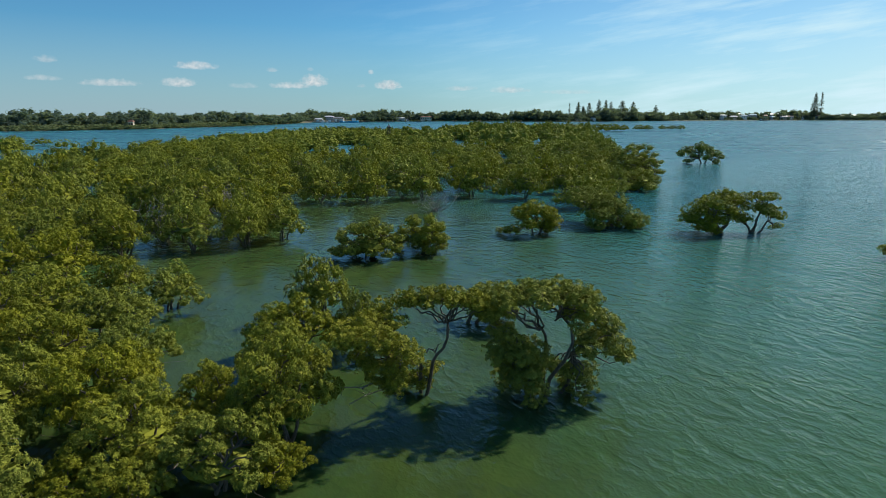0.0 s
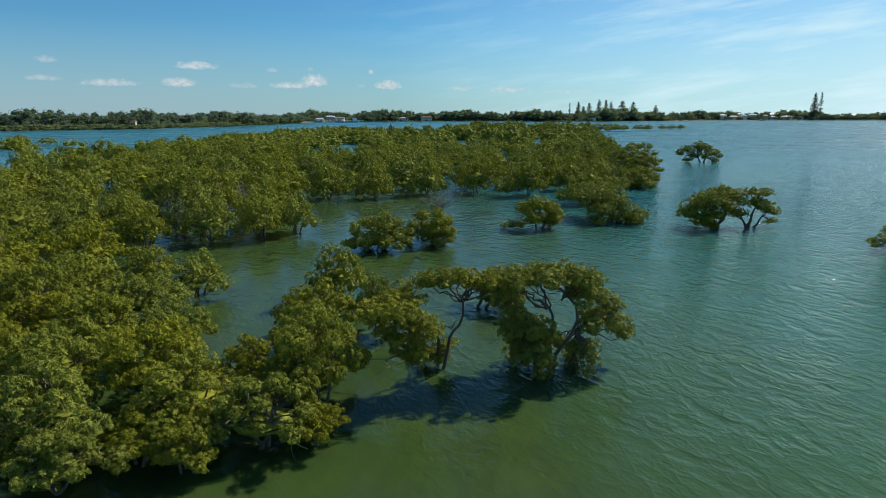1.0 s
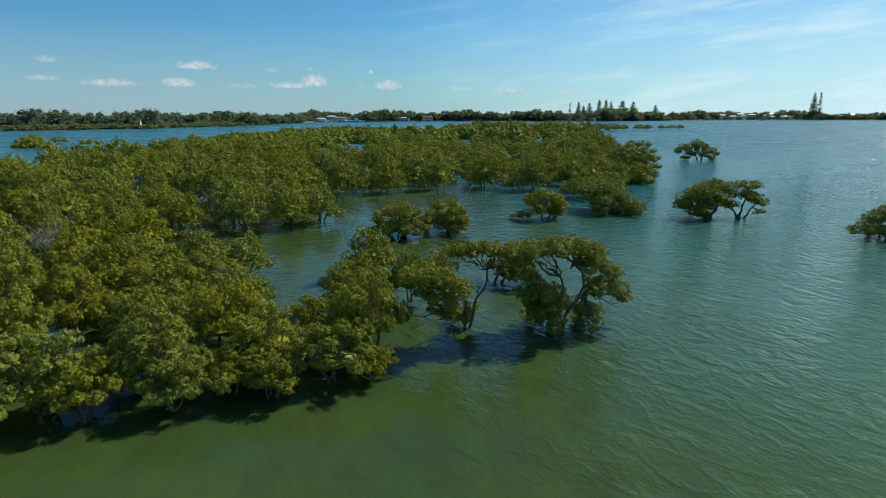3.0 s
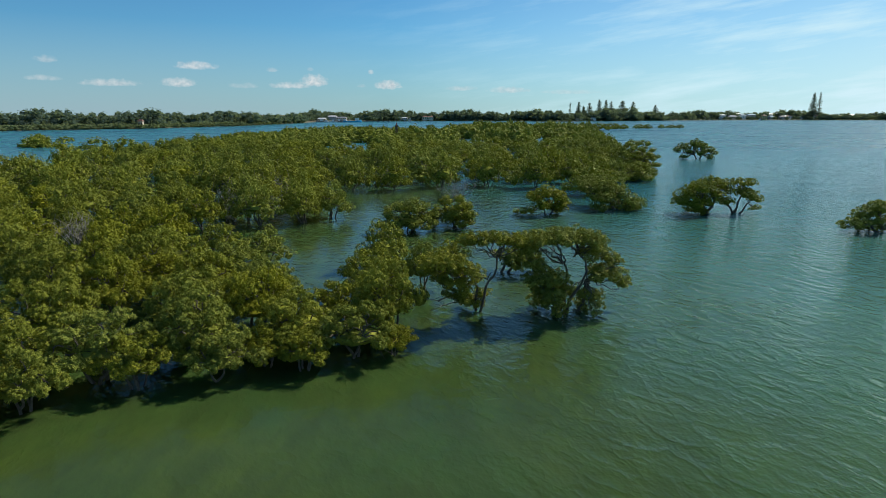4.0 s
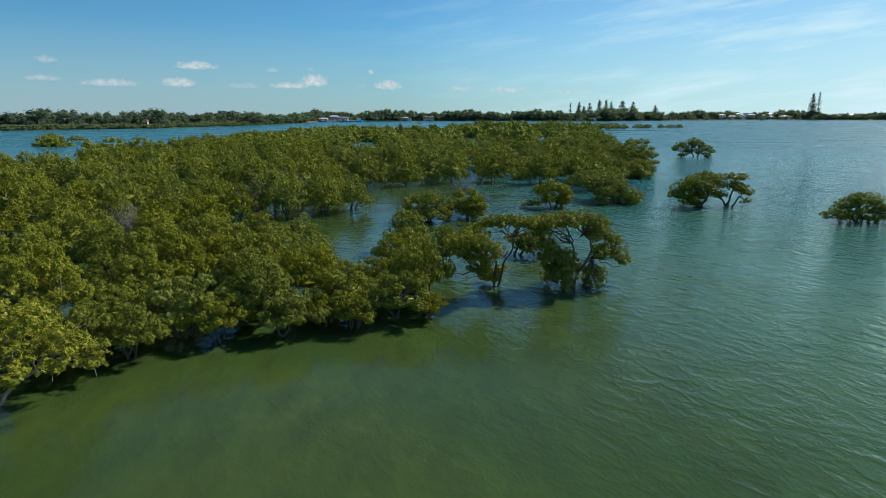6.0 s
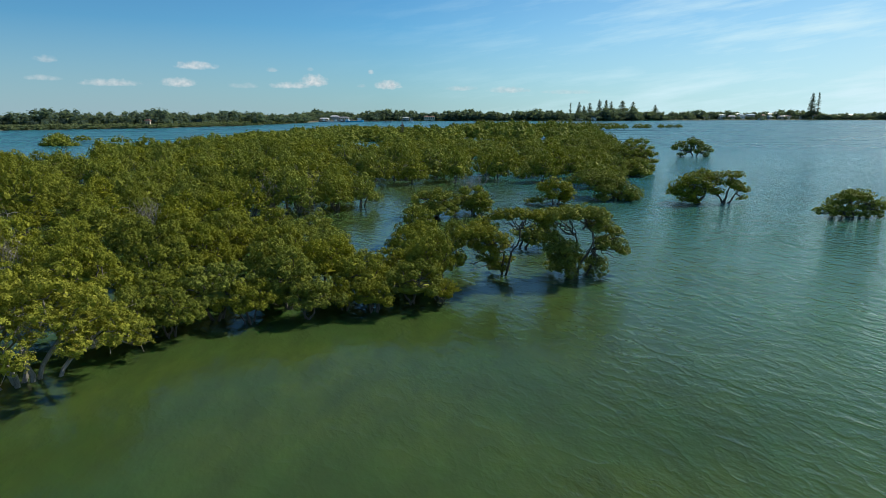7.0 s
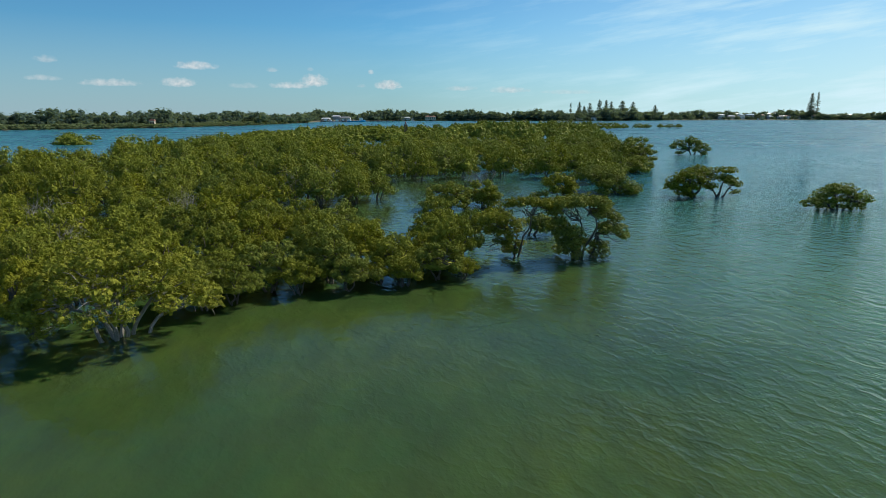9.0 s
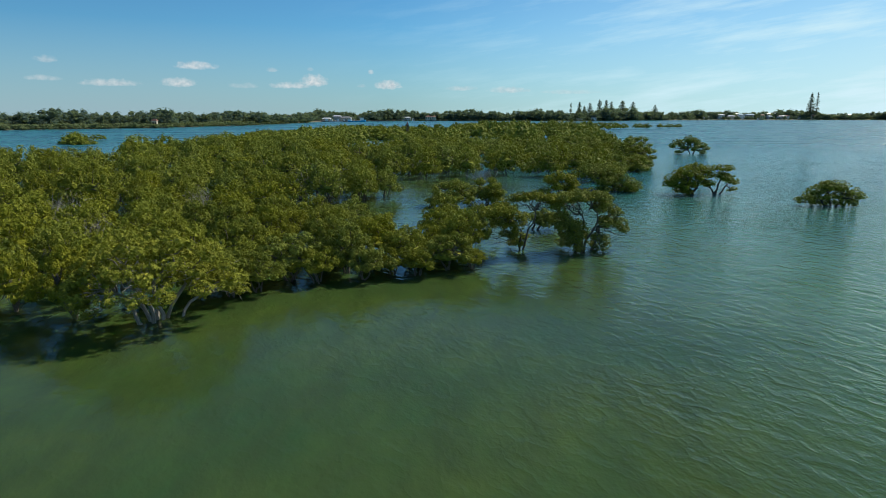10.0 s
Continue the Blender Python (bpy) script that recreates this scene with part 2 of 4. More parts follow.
def heart(rng, p, spread, height, low):
    """The inside of a whole crown: a solid mass added to stop the sun."""
    ph = rng.uniform(0, 6.3, 3)
    k = 1 + 0.13 * np.sin(p[..., 0:1] * 3.1 + ph[0]) * np.sin(p[..., 1:2] * 3.4 + ph[1]) + 0.07 * np.sin(p[..., 2:3] * 5 + p[..., 0:1] * 4 + ph[2])
    ragged = rng.normal(0, 0.03, p.shape) + rng.normal(0, 0.03, (len(p), 1, 3))
    return (p * k + ragged) * np.array([0.58 * spread, 0.58 * spread, 0.5 * (0.56 * height - low)]) + np.array([0, 0, 0.5 * (0.56 * height + low)])


def foliage_of(rng, pads, leaves, size, n_puffs=9, share=0.6):
    p = puffs_of(rng, pads, n_puffs, 0.92 if n_puffs > 12 else 0.77)
    ruffle = 1.0 if leaves > 12000 else 0.85 if leaves > 8000 else 0.65 if leaves > 1000 else 0.22
    return np.concatenate([sprays(rng, p, leaves, size, lie=0.4 * ruffle, ruffle=ruffle), cores(rng, pads, 2 if leaves > 12000 else 1, share)])


def crown_pads(rng, spread, height, n, pad=0.8, hang=0.35, low=0.7, flat=0.62, apart=0.97, fall=0.58):
    """Leafy pads over an uneven, lobed umbrella; some hang low round its rim, a few lie inside."""
    out = []
    p1, p2, p3 = rng.uniform(0, 6.3, 3)
    tries = 0
    while len(out) < n and tries < n * 70:
        tries += 1
        a, r = rng.uniform(0, 2 * np.pi), math.sqrt(rng.random())
        edge = 1 + 0.17 * math.sin(2 * a + p1) + 0.12 * math.sin(3 * a + p2)
        bulge = 1 + 0.1 * math.sin(3 * a + p3) * r + 0.06 * math.sin(5 * a + p1)
        rad = pad * rng.uniform(0.62, 1.15)
        top = height * bulge * (1 - fall * r ** 2.9)
        z = top - rad * flat
        if r > 0.55 and rng.random() < hang:
            r *= 0.85
            z = rng.uniform(low, max(low + 0.2, z))
        elif rng.random() < 0.12:
            z -= rng.uniform(0.6, 1.2)
        x, y = r * spread * edge * math.cos(a), r * spread * edge * math.sin(a)
        z = max(low, z)
        if all((x - q[0]) ** 2 + (y - q[1]) ** 2 + 1.9 * (z - q[2]) ** 2 > (apart * (rad + q[3])) ** 2 for q in out):
            out.append((x, y, z, rad, flat * rng.uniform(0.85, 1.2)))
    return out


def limbs_of(rng, pads, stems, base_r=0.16, low=-0.9, twigs=3, sides=5):
    """Trunks that lean out of one root, with a crooked limb up into each pad."""
    c = np.asarray(pads, float)
    quads, forks = [tube([(0.1, 0, low), (0.1, 0, low + 0.7), (0.1, 0, low + 0.9)], [base_r * 1.9, base_r * 1.5, 0.02], 7)], []
    for sx_, sy_, fx, fy, fz in stems:
        quads.append(branch(rng, (0.1 + 0.4 * base_r * (sx_ > 0.1), 0.4 * base_r * (sy_ > 0), low + 0.2), (fx, fy, fz), base_r, base_r * 0.6, -0.12, 8, 0.05, 6))
        forks.append((fx, fy, fz))
    f = np.asarray(forks)
    for q in c:
        near = f[np.argmin(np.linalg.norm(f - q[:3], axis=1) + 0.4 * np.maximum(0, f[:, 2] - q[2]))]
        mid = near + (q[:3] - near) * 0.55 + np.array([0, 0, 0.1]) + rng.normal(0, 0.14, 3)
        end = q[:3] - np.array([0, 0, 0.3 * q[3]])
        if not twigs:
            quads.append(branch(rng, near, end, base_r * 0.5, base_r * 0.15, 0.15, 4, 0.09, sides))
            continue
        quads.append(branch(rng, near, mid, base_r * 0.5, base_r * 0.32, 0.1, 5, 0.09, sides))
        quads.append(branch(rng, mid, end, base_r * 0.32, base_r * 0.12, 0.1, 4, 0.09, sides))
        for _ in range(twigs):
            tip = end + rng.normal(0, 0.75, 3) * q[3] * (1, 1, 0.6)
            quads.append(branch(rng, end, tip, base_r * 0.14, base_r * 0.05, 0.0, 3, 0.05, 3))
    return np.concatenate(quads)


def auto_stems(rng, n, spread, height):
    out = []
    for i in range(n):
        a = 2 * np.pi * (i + rng.random() * 0.6) / n
        r = spread * rng.uniform(0.2, 0.45)
        out.append((0.25 * math.cos(a), 0.25 * math.sin(a), r * math.cos(a), r * math.sin(a), height * rng.uniform(0.35, 0.55)))
    return out


def tree_meshes(seed, spread, height, n_pads, leaves, size, stems=3, pad=0.8, hang=0.35, low=0.7, twigs=2, n_puffs=9, share=0.72, flat=0.62, apart=0.97, fall=0.58):
    rng = np.random.default_rng(seed)
    c = crown_pads(rng, spread, height, n_pads, pad, hang, low, flat, apart, fall)
    wood = limbs_of(rng, c, auto_stems(rng, stems, spread, height), 0.06 + 0.015 * height, twigs=twigs, sides=4 if twigs else 3)
    leaf = foliage_of(rng, c, leaves, size, n_puffs, share)
    return wood, np.concatenate([leaf, heart(rng, BALLS[1 if leaves < 1000 else 2], spread, height, min(0.3 * height, low))])


def tree_thing(name, wood, foliage, leaf, label, group="", bark=None, category="tree"):
    root = new(name)
    root.empty_display_size = 0.5
    as_object("trunk", face_mesh("trunk", wood), bark or BARK, root)
    as_object("crown", face_mesh("crown", foliage), leaf, root)
    return tagged(root, label, category, group)


# ---- ground and water ----
SHORE = ((-180, 900), (-80, 900), (-60, 470), (-45, 510), (-35.5, 535), (-26, 556), (-19, 640), (-14.5, 776), (-11.5, 921), (-6, 1010), (0, 1040), (7, 1020),
         (11, 986), (18, 1130), (25, 1290), (35, 1440), (60, 1500), (90, 1200), (180, 900))


def shore_at(az):
    return float(np.interp(az, [s[0] for s in SHORE], [s[1] for s in SHORE]))


SOIL = plain_material("shore_soil", rgb(0.09, 0.085, 0.05), rgb(0.16, 0.15, 0.08), 0.95, 0.05)


def build_ground():
    bm = bmesh.new()
    steps = [(-1.0, -2.6), (-0.35, -2.6), (-0.05, -1.6), (0.0, 0.05), (0.02, 1.0), (0.1, 2.0), (0.4, 3.0), (1.5, 4.0), (5.0, 4.0)]
    azs = list(range(-180, -50, 10)) + [a * 1.5 for a in range(-33, 34)] + list(range(50, 180, 10))
    rings = []
    for az in azs:
        d = shore_at(az) * (1 + 0.008 * math.sin(az * 1.9))
        rings.append([bm.verts.new((d * (1 + k) * math.sin(radians(az)), d * (1 + k) * math.cos(radians(az)), z)) for k, z in steps[1:]])
    hub = bm.verts.new((0, 0, -2.6))
    for i, ring in enumerate(rings):
        nxt = rings[(i + 1) % len(rings)]
        bm.faces.new((hub, nxt[0], ring[0]))
        for j in range(len(ring) - 1):
            bm.faces.new((ring[j], nxt[j], nxt[j + 1], ring[j + 1]))
    tagged(part("ground", bm, SOIL, None), "muddy seabed rising to a flat wooded shore", "ground", kind="structure")


build_ground()
bm = bmesh.new()
bmesh.ops.create_circle(bm, cap_ends=True, radius=4700, segments=96)
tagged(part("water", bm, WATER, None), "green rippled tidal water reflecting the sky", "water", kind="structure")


# ---- the mangrove stand ----
def inside(poly, x, y):
    hit = False
    for (x1, y1), (x2, y2) in zip(poly, poly[1:] + poly[:1]):
        if (y1 > y) != (y2 > y) and x < (x2 - x1) * (y - y1) / (y2 - y1) + x1:
            hit = not hit
    return hit


NEAR_STAND = [(-100, 2), (-60, 4), (-45, 5), (-36, 6.5), (-31.5, 8), (-31, 22), (-31, 31), (-31, 40), (-36, 46), (-100, 46)]
BACK_STAND = [(-110, 46), (-48, 46), (-37, 49), (-35, 58), (-30, 62), (-21, 64), (-17, 83), (-12, 87), (1, 89), (9, 88), (15, 85), (17, 76), (21, 76), (25, 84), (28.5, 98), (32, 115),
              (40, 142), (50, 180), (62, 250), (85, 360), (95, 410), (60, 500), (20, 470), (5, 440), (-30, 365), (-66, 390), (-85, 345), (-92, 268), (-92, 204),
              (-86, 150), (-82, 125), (-92, 112), (-115, 101), (-142, 85)]


def edge_distance(poly, x, y):
    p = np.asarray(poly, float)
    q = np.roll(p, -1, axis=0)
    d = q - p
    w = np.array([x, y]) - p
    s = np.clip((w * d).sum(1) / (d * d).sum(1), 0, 1)
    return float(np.sqrt(((w - d * s[:, None]) ** 2).sum(1).min()))


rng = np.random.default_rng(11)
# trees told apart, one by one: x, y, crown radius, height
POINT_ROW = [(-7.2, 17.6, 2.2, 2.7), (-5.3, 17.9, 1.2, 1.6), (-5.9, 20.7, 2.3, 4.1), (-8.9, 21.8, 1.7, 2.6), (-6.9, 24.4, 2.2, 3.3), (-7.4, 28.6, 2.4, 3.2), (-4.3, 29.6, 1.6, 3.1),
             (-7.4, 35.6, 2.3, 3.7)]
FRONT_MASS = [(-10.3, 18.8, 2.4, 3.1), (-11.2, 16.5, 1.6, 1.8), (-12.7, 20.8, 2.5, 3.8), (-16.3, 20.2, 2.5, 3.9), (-14.6, 16.8, 2.5, 3.6), (-13.8, 25.4, 2.1, 3.2), (-17.4, 25.4, 2.4, 3.7),
              (-18.2, 14.8, 2.6, 3.2), (-21.3, 13.8, 2.4, 2.9), (-22.8, 19.0, 2.4, 3.8), (-21.6, 22.8, 2.4, 4.0), (-25.2, 23.8, 2.6, 4.1), (-26.4, 15.6, 2.7, 4.3), (-21.0, 10.9, 1.7, 2.9),
              (-28.6, 19.7, 2.5, 4.1), (-29.3, 12.0, 2.7, 4.2), (-28.5, 6.6, 2.4, 4.1),
              (-16.3, 14.3, 1.8, 2.5), (-12.9, 14.9, 1.6, 2.3), (-19.7, 12.0, 1.8, 2.6), (-23.4, 10.9, 2.0, 3.1), (-9.3, 16.2, 1.5, 2.0)]
CREEK_SIDE = [(-17.0, 36.6, 2.4, 3.0), (-18.0, 31.2, 2.6, 3.0), (-21.3, 27.2, 2.4, 3.1), (-25.3, 36.8, 2.8, 3.1), (-27.0, 32.0, 2.7, 3.4), (-22.5, 33.8, 2.5, 3.1), (-23.2, 29.6, 2.3, 3.8),
              (-29.2, 27.4, 2.7, 3.8), (-27.8, 43.0, 2.8, 3.9), (-32.3, 43.4, 2.7, 3.8), (-30.5, 38.3, 2.6, 3.2), (-21.5, 39.2, 2.2, 2.9)]
FAR_BANK = [(-15.6, 58.4, 2.7, 4.2), (-18.3, 55.4, 2.7, 4.4), (-22.5, 53.6, 2.9, 4.5), (-19.5, 60.0, 3.0, 5.0), (-25.0, 57.5, 3.1, 5.2), (-27.6, 51.5, 2.7, 4.1), (-31.0, 49.5, 2.6, 3.6),
            (-31.5, 55.8, 3.1, 4.4), (-35.0, 51.8, 2.7, 3.9), (-50.0, 45.5, 4.0, 6.2), (-20.0, 66.0, 3.2, 4.6), (-26.0, 66.0, 3.4, 6.0), (-10.5, 84.5, 3.4, 5.6), (-17.0, 84.0, 3.4, 5.6),
            (-3.0, 88.5, 3.4, 5.4), (4.5, 90.5, 4.0, 5.8), (12.0, 88.0, 3.8, 5.6), (18.5, 79.5, 4.0, 4.8), (21.5, 87.0, 4.2, 5.6)]
KNOWN = POINT_ROW + FRONT_MASS + CREEK_SIDE + FAR_BANK
spots, cell = [], {}
for p in KNOWN + [(-24.4, 6.3, 4.0, 4.9)]:
    cell.setdefault((int(p[0] // 10), int(p[1] // 10)), []).append(p)
for y0 in np.arange(-14, 520, 1.0):
    wide = 2.8 if y0 < 46 else 3.3 if y0 < 72 else 4.1 if y0 < 150 else 4.9 if y0 < 260 else 5.3
    for x0 in np.arange(-190, 100, wide * 0.7):
        x, y = x0 + rng.uniform(-1, 1), y0 + rng.uniform(-0.5, 0.5)
        poly = NEAR_STAND if inside(NEAR_STAND, x, y) else BACK_STAND if inside(BACK_STAND, x, y) else None
        if poly is None or x < -0.77 * (y + 27) - 13 or rng.random() < 0.04 or math.hypot(x + 43.5, y - 37) < 4.5:
            continue
        if y > 112 and x > -45 and noise.noise((x * 0.045, y * 0.03, 3.0)) > (0.16 if y < 160 else 0.02 if y < 255 else -0.1):
            continue
        r = wide * min(1.1, 0.75 + 0.08 * edge_distance(poly, x, y)) * rng.uniform(0.72, 1.22)
        key = (int(x // 10), int(y // 10))
        if all((x - p[0]) ** 2 + (y - p[1]) ** 2 > ((0.86 if y < 60 else 0.93) * (r + p[2])) ** 2 for i in (-1, 0, 1) for j in (-1, 0, 1) for p in cell.get((key[0] + i, key[1] + j), ())):
            h = (3.7 if y < 46 else 4.3 if y < 72 else 5.2 if y < 105 else 4.5) * (0.6 + 0.4 * r / wide) * (rng.uniform(0.85, 1.15) if y < 60 else rng.uniform(0.72, 1.25))
            cell.setdefault(key, []).append((x, y, r, h))
            spots.append((x, y, r, h))
spots.sort(key=lambda p: p[1] + 0.25 * abs(p[0]))

STAND = "mangroves of the dense stand"
LABELS = ("dense green mangrove tree standing in shallow water", "bushy mangrove tree with leaning grey limbs", "broad mangrove tree with rounded leaf clumps",
          "low spreading mangrove with yellow-green leaves", "leafy mangrove with a domed crown above the tide", "mangrove with a lobed crown over dark shaded water")
tiers = [[], [], []]
for i in range(6):
    s, h, st = 2.5 + 0.06 * (i % 3), 3.7, 3 + i % 2
    tiers[0].append(tree_meshes(100 + i, s, h, 28, 22000, 0.092, st, 0.8, 0.14, 1.75, 2, 12, 0.58, 0.74, 0.95, 0.62))
    tiers[1].append(tree_meshes(200 + i, s, h, 28, 11500, 0.104, st, 0.84, 0.2, 1.2, 0, 12, 0.54, 0.8, 0.93, 0.8))
    tiers[2].append(tree_meshes(220 + i, s, h, 30, 7400, 0.118, 2, 0.86, 0.2, 0.85, 0, 12, 0.52, 0.84, 0.9, 0.86))
made = {}


def plant(x, y, r, h, tier, i, turn):
    wide = r / (3.1, 3.25, 3.5)[tier]
    m = pose(x, y, 0, 0, 0, turn) @ Matrix.Diagonal((wide, wide, h / 3.75, 1))
    if (tier, i) not in made:
        wood, leaf = tiers[tier][i]
        made[(tier, i)] = tree_thing("mangrove_tree", wood, leaf, LEAF, LABELS[i], STAND)
        made[(tier, i)].matrix_basis = m
    else:
        copy_thing(made[(tier, i)], m).matrix_basis = m


SINGLE = 300 - len(KNOWN)
for k, (x, y, r, h) in enumerate(KNOWN + spots[:SINGLE]):
    plant(x, y, r, h, 0 if y < 33 and x > -31 else 1 if y < 72 else 2, k * 7 % 6 if k % 5 else (k // 5) % 6, rng.uniform(0, 360))


def scatter(name, protos, places, mat, label, category="trees", group=""):
    """Many trees as one mesh: places are (x, y, z, scale, height scale, turn)."""
    out = []
    for j, (x, y, z, s, hs, a) in enumerate(places):
        q = protos[j % len(protos)]
        c, sn = math.cos(a), math.sin(a)
        out.append(np.stack([(q[..., 0] * c - q[..., 1] * sn) * s + x, (q[..., 0] * sn + q[..., 1] * c) * s + y, q[..., 2] * hs + z], -1))
    return tagged(as_object(name, face_mesh(name, np.concatenate(out)), mat), label, category, group, "stuff")


far_a = [tree_meshes(300 + i, 1.0, 1.0, 22, 2100, 0.054, 2, 0.34, 0.16, 0.3, 0, 9, 0.58, 0.8, 0.84, 0.84)[1] for i in range(5)]
far_b = [tree_meshes(330 + i, 1.0, 1.0, 14, 460, 0.105, 2, 0.4, 0.3, 0.18, 0, 6, 0.82, 0.78, 0.8, 0.7)[1] for i in range(5)]
one, two = [], []
for x, y, r, h in spots[SINGLE:]:
    low_end = 1.0 - 0.28 * min(1.0, max(0.0, (-50 - x) / 40)) * min(1.0, max(0.0, (y - 60) / 60)) * (y < 145)
    lift = low_end + 0.5 * min(1.0, max(0.0, (y - 110) / 280)) * min(1.0, max(0.0, (x + 10) / 50))
    (one if y < 215 else two).append((x, y, 0, r * rng.uniform(0.87, 1.0), lift * h * rng.uniform(0.9, 1.1), rng.uniform(0, 6.3)))
one += [(-151, 215, -1.3, 6.0, 6.6, 1.0), (-147, 211, -1.2, 4.6, 4.8, 3.0), (-103, 170, -1.2, 6.5, 6.2, 2.0), (-97, 173, -1.2, 5.0, 6.0, 0.5)]
scatter("mangrove_stand", far_a, one, LEAF, "dense mangrove canopy of rounded green crowns")
scatter("mangrove_stand", far_b, two, LEAF, "distant mangrove canopy along the channel")


# ---- mangroves that stand apart in open water ----
def own_tree(label, x, y, clumps, stems, leaves, size, leaf=None, seed=0, group="", base_r=0.13, name="mangrove_tree", sink=0.0, deep=0.9, bare=(), sides=1):
    """A tree with its main clumps given; each has a smaller fellow before or behind it, so that the crown is as deep as it is wide."""
    r = np.random.default_rng(seed)
    pads = []
    for a, b, c, d in clumps:
        c = max(0.25, c - sink)
        pads.append((a, b, c, d, 0.7))
        if deep:
            away = r.choice((-1, 1))
            for k in range(sides if c > 4.1 else 1):
                pads.append((a + r.normal(0, 0.3), b + away * (1 - 2 * k) * deep * r.uniform(0.7, 1.5), max(0.25, c + r.normal(-0.1, 0.15)), d * r.uniform(0.7, 1.0), 0.7))
    t = tree_thing(name, limbs_of(r, pads, stems, base_r), foliage_of(r, pads, leaves, size, 13, 0.56), leaf or LEAF, label, group)
    for k in bare:
        q = [branch(r, k[:3], k[3:], 0.045, 0.015, 0.3, 7, 0.09)]
        q += [branch(r, q[0][i, 0], q[0][i, 0] + r.normal(0, 0.35, 3), 0.016, 0.006, 0.0, 4, 0.08, 3) for i in (8, 13, 17, 22, 26, 29)]
        as_object("bare_branch", face_mesh("bare_branch", np.concatenate(q)), BARK_PALE, t, "bleached leafless branch")
    t.matrix_basis = pose(x, y, 0)
    return t


own_tree("tall mangrove with a flat open crown and forked grey trunk", 4.35, 24.7,
         [(-2.6, 0.3, 4.5, 0.58), (-1.8, -0.2, 4.7, 0.64), (-1.0, 0.4, 4.8, 0.62), (-0.2, -0.3, 4.9, 0.64), (0.6, 0.3, 4.9, 0.66), (1.3, -0.2, 4.8, 0.62), (1.9, 0.1, 4.5, 0.52)] +
         [(-2.2, 0.0, 3.9, 0.5), (-1.8, 0.1, 3.3, 0.48), (-1.5, -0.2, 2.9, 0.42), (1.0, 0.0, 3.9, 0.38), (1.7, 0.2, 3.95, 0.5), (2.4, 0.0, 3.7, 0.55), (2.9, -0.1, 3.4, 0.42)] +
         [(1.7, 0.0, 2.8, 0.45), (2.4, 0.2, 2.7, 0.6), (3.0, -0.1, 2.5, 0.62), (3.4, 0.0, 2.0, 0.42), (-2.0, 0.0, 2.3, 0.5), (-1.3, -0.3, 2.4, 0.62), (-0.6, 0.1, 2.3, 0.66)] +
         [(0.0, -0.3, 1.9, 0.5), (-1.6, 0.2, 1.6, 0.6), (-0.9, -0.4, 1.5, 0.7), (-0.2, 0.2, 1.3, 0.6), (-1.2, 0.0, 0.8, 0.6), (-0.5, -0.2, 0.6, 0.55), (0.9, 0.0, 1.4, 0.45)] +
         [(1.5, 0.1, 1.2, 0.55), (1.9, -0.1, 0.8, 0.42), (1.2, 0.2, 0.5, 0.4)],
         [(0.1, 0.0, -0.1, 0.1, 3.0), (0.1, 0.1, -0.9, 0.0, 2.0), (0.3, 0.0, 1.2, 0.0, 1.9), (0.2, -0.1, 0.7, 0.2, 3.6)], 68000, 0.088, LEAF_DRY, seed=1, group="mangroves standing apart", base_r=0.1, sink=0.25, sides=2)
own_tree("leaning mangrove with an arching open crown", -1.0, 25.0,
         [(-1.5, -0.5, 4.0, 0.5), (-0.7, -0.6, 4.4, 0.5), (0.0, -0.8, 4.6, 0.55), (0.8, -0.8, 4.6, 0.52), (1.6, -0.8, 4.6, 0.52), (2.3, -0.8, 4.4, 0.56), (2.9, -0.7, 4.2, 0.55), (0.3, -0.3, 1.1, 0.4)] +
         [(-2.8, -3.0, 3.5, 0.6), (-2.0, -3.4, 3.7, 0.65), (-1.2, -3.6, 3.7, 0.6), (-0.5, -3.4, 3.4, 0.5), (-2.4, -2.8, 2.9, 0.5), (-1.5, -3.1, 2.7, 0.52), (-0.7, -3.0, 2.4, 0.48)] +
         [(-0.1, -3.1, 2.8, 0.38), (-1.9, -2.0, 3.8, 0.6), (-2.8, -1.8, 3.4, 0.6), (-1.0, -1.9, 3.8, 0.5), (-0.9, -2.6, 1.7, 0.42), (-1.6, -2.7, 1.8, 0.4), (0.1, 0.0, 0.6, 0.45),
          (-0.4, 0.1, 0.5, 0.4)],
         [(0.1, 0.0, -0.7, -2.0, 2.6), (0.1, 0.0, 1.2, -0.7, 3.5), (0.0, 0.0, -0.1, -0.1, 0.6)], 34000, 0.088, LEAF_DRY, seed=2, group="mangroves standing apart", base_r=0.085, deep=0.45, bare=((-0.7, -2.0, 2.4, -2.6, -3.4, 1.1), (-1.6, -2.7, 1.7, -3.2, -2.9, 1.5), (0.3, -0.4, 2.0, 0.9, -0.9, 2.6)))
own_tree("small low mangrove bush with a short dark trunk", 1.75, 34.0,
         [(0.2, 0.0, 1.3, 0.6), (1.0, 0.5, 1.4, 0.72), (1.7, -0.3, 1.3, 0.66), (1.0, 0.2, 0.8, 0.74), (2.0, 0.3, 0.6, 0.5), (0.2, -0.3, 0.8, 0.42)],
         [(0.1, 0.0, 0.6, 0.1, 0.7), (0.1, 0.0, 0.0, 0.1, 1.0)], 10000, 0.12, seed=3, group="mangroves standing apart")
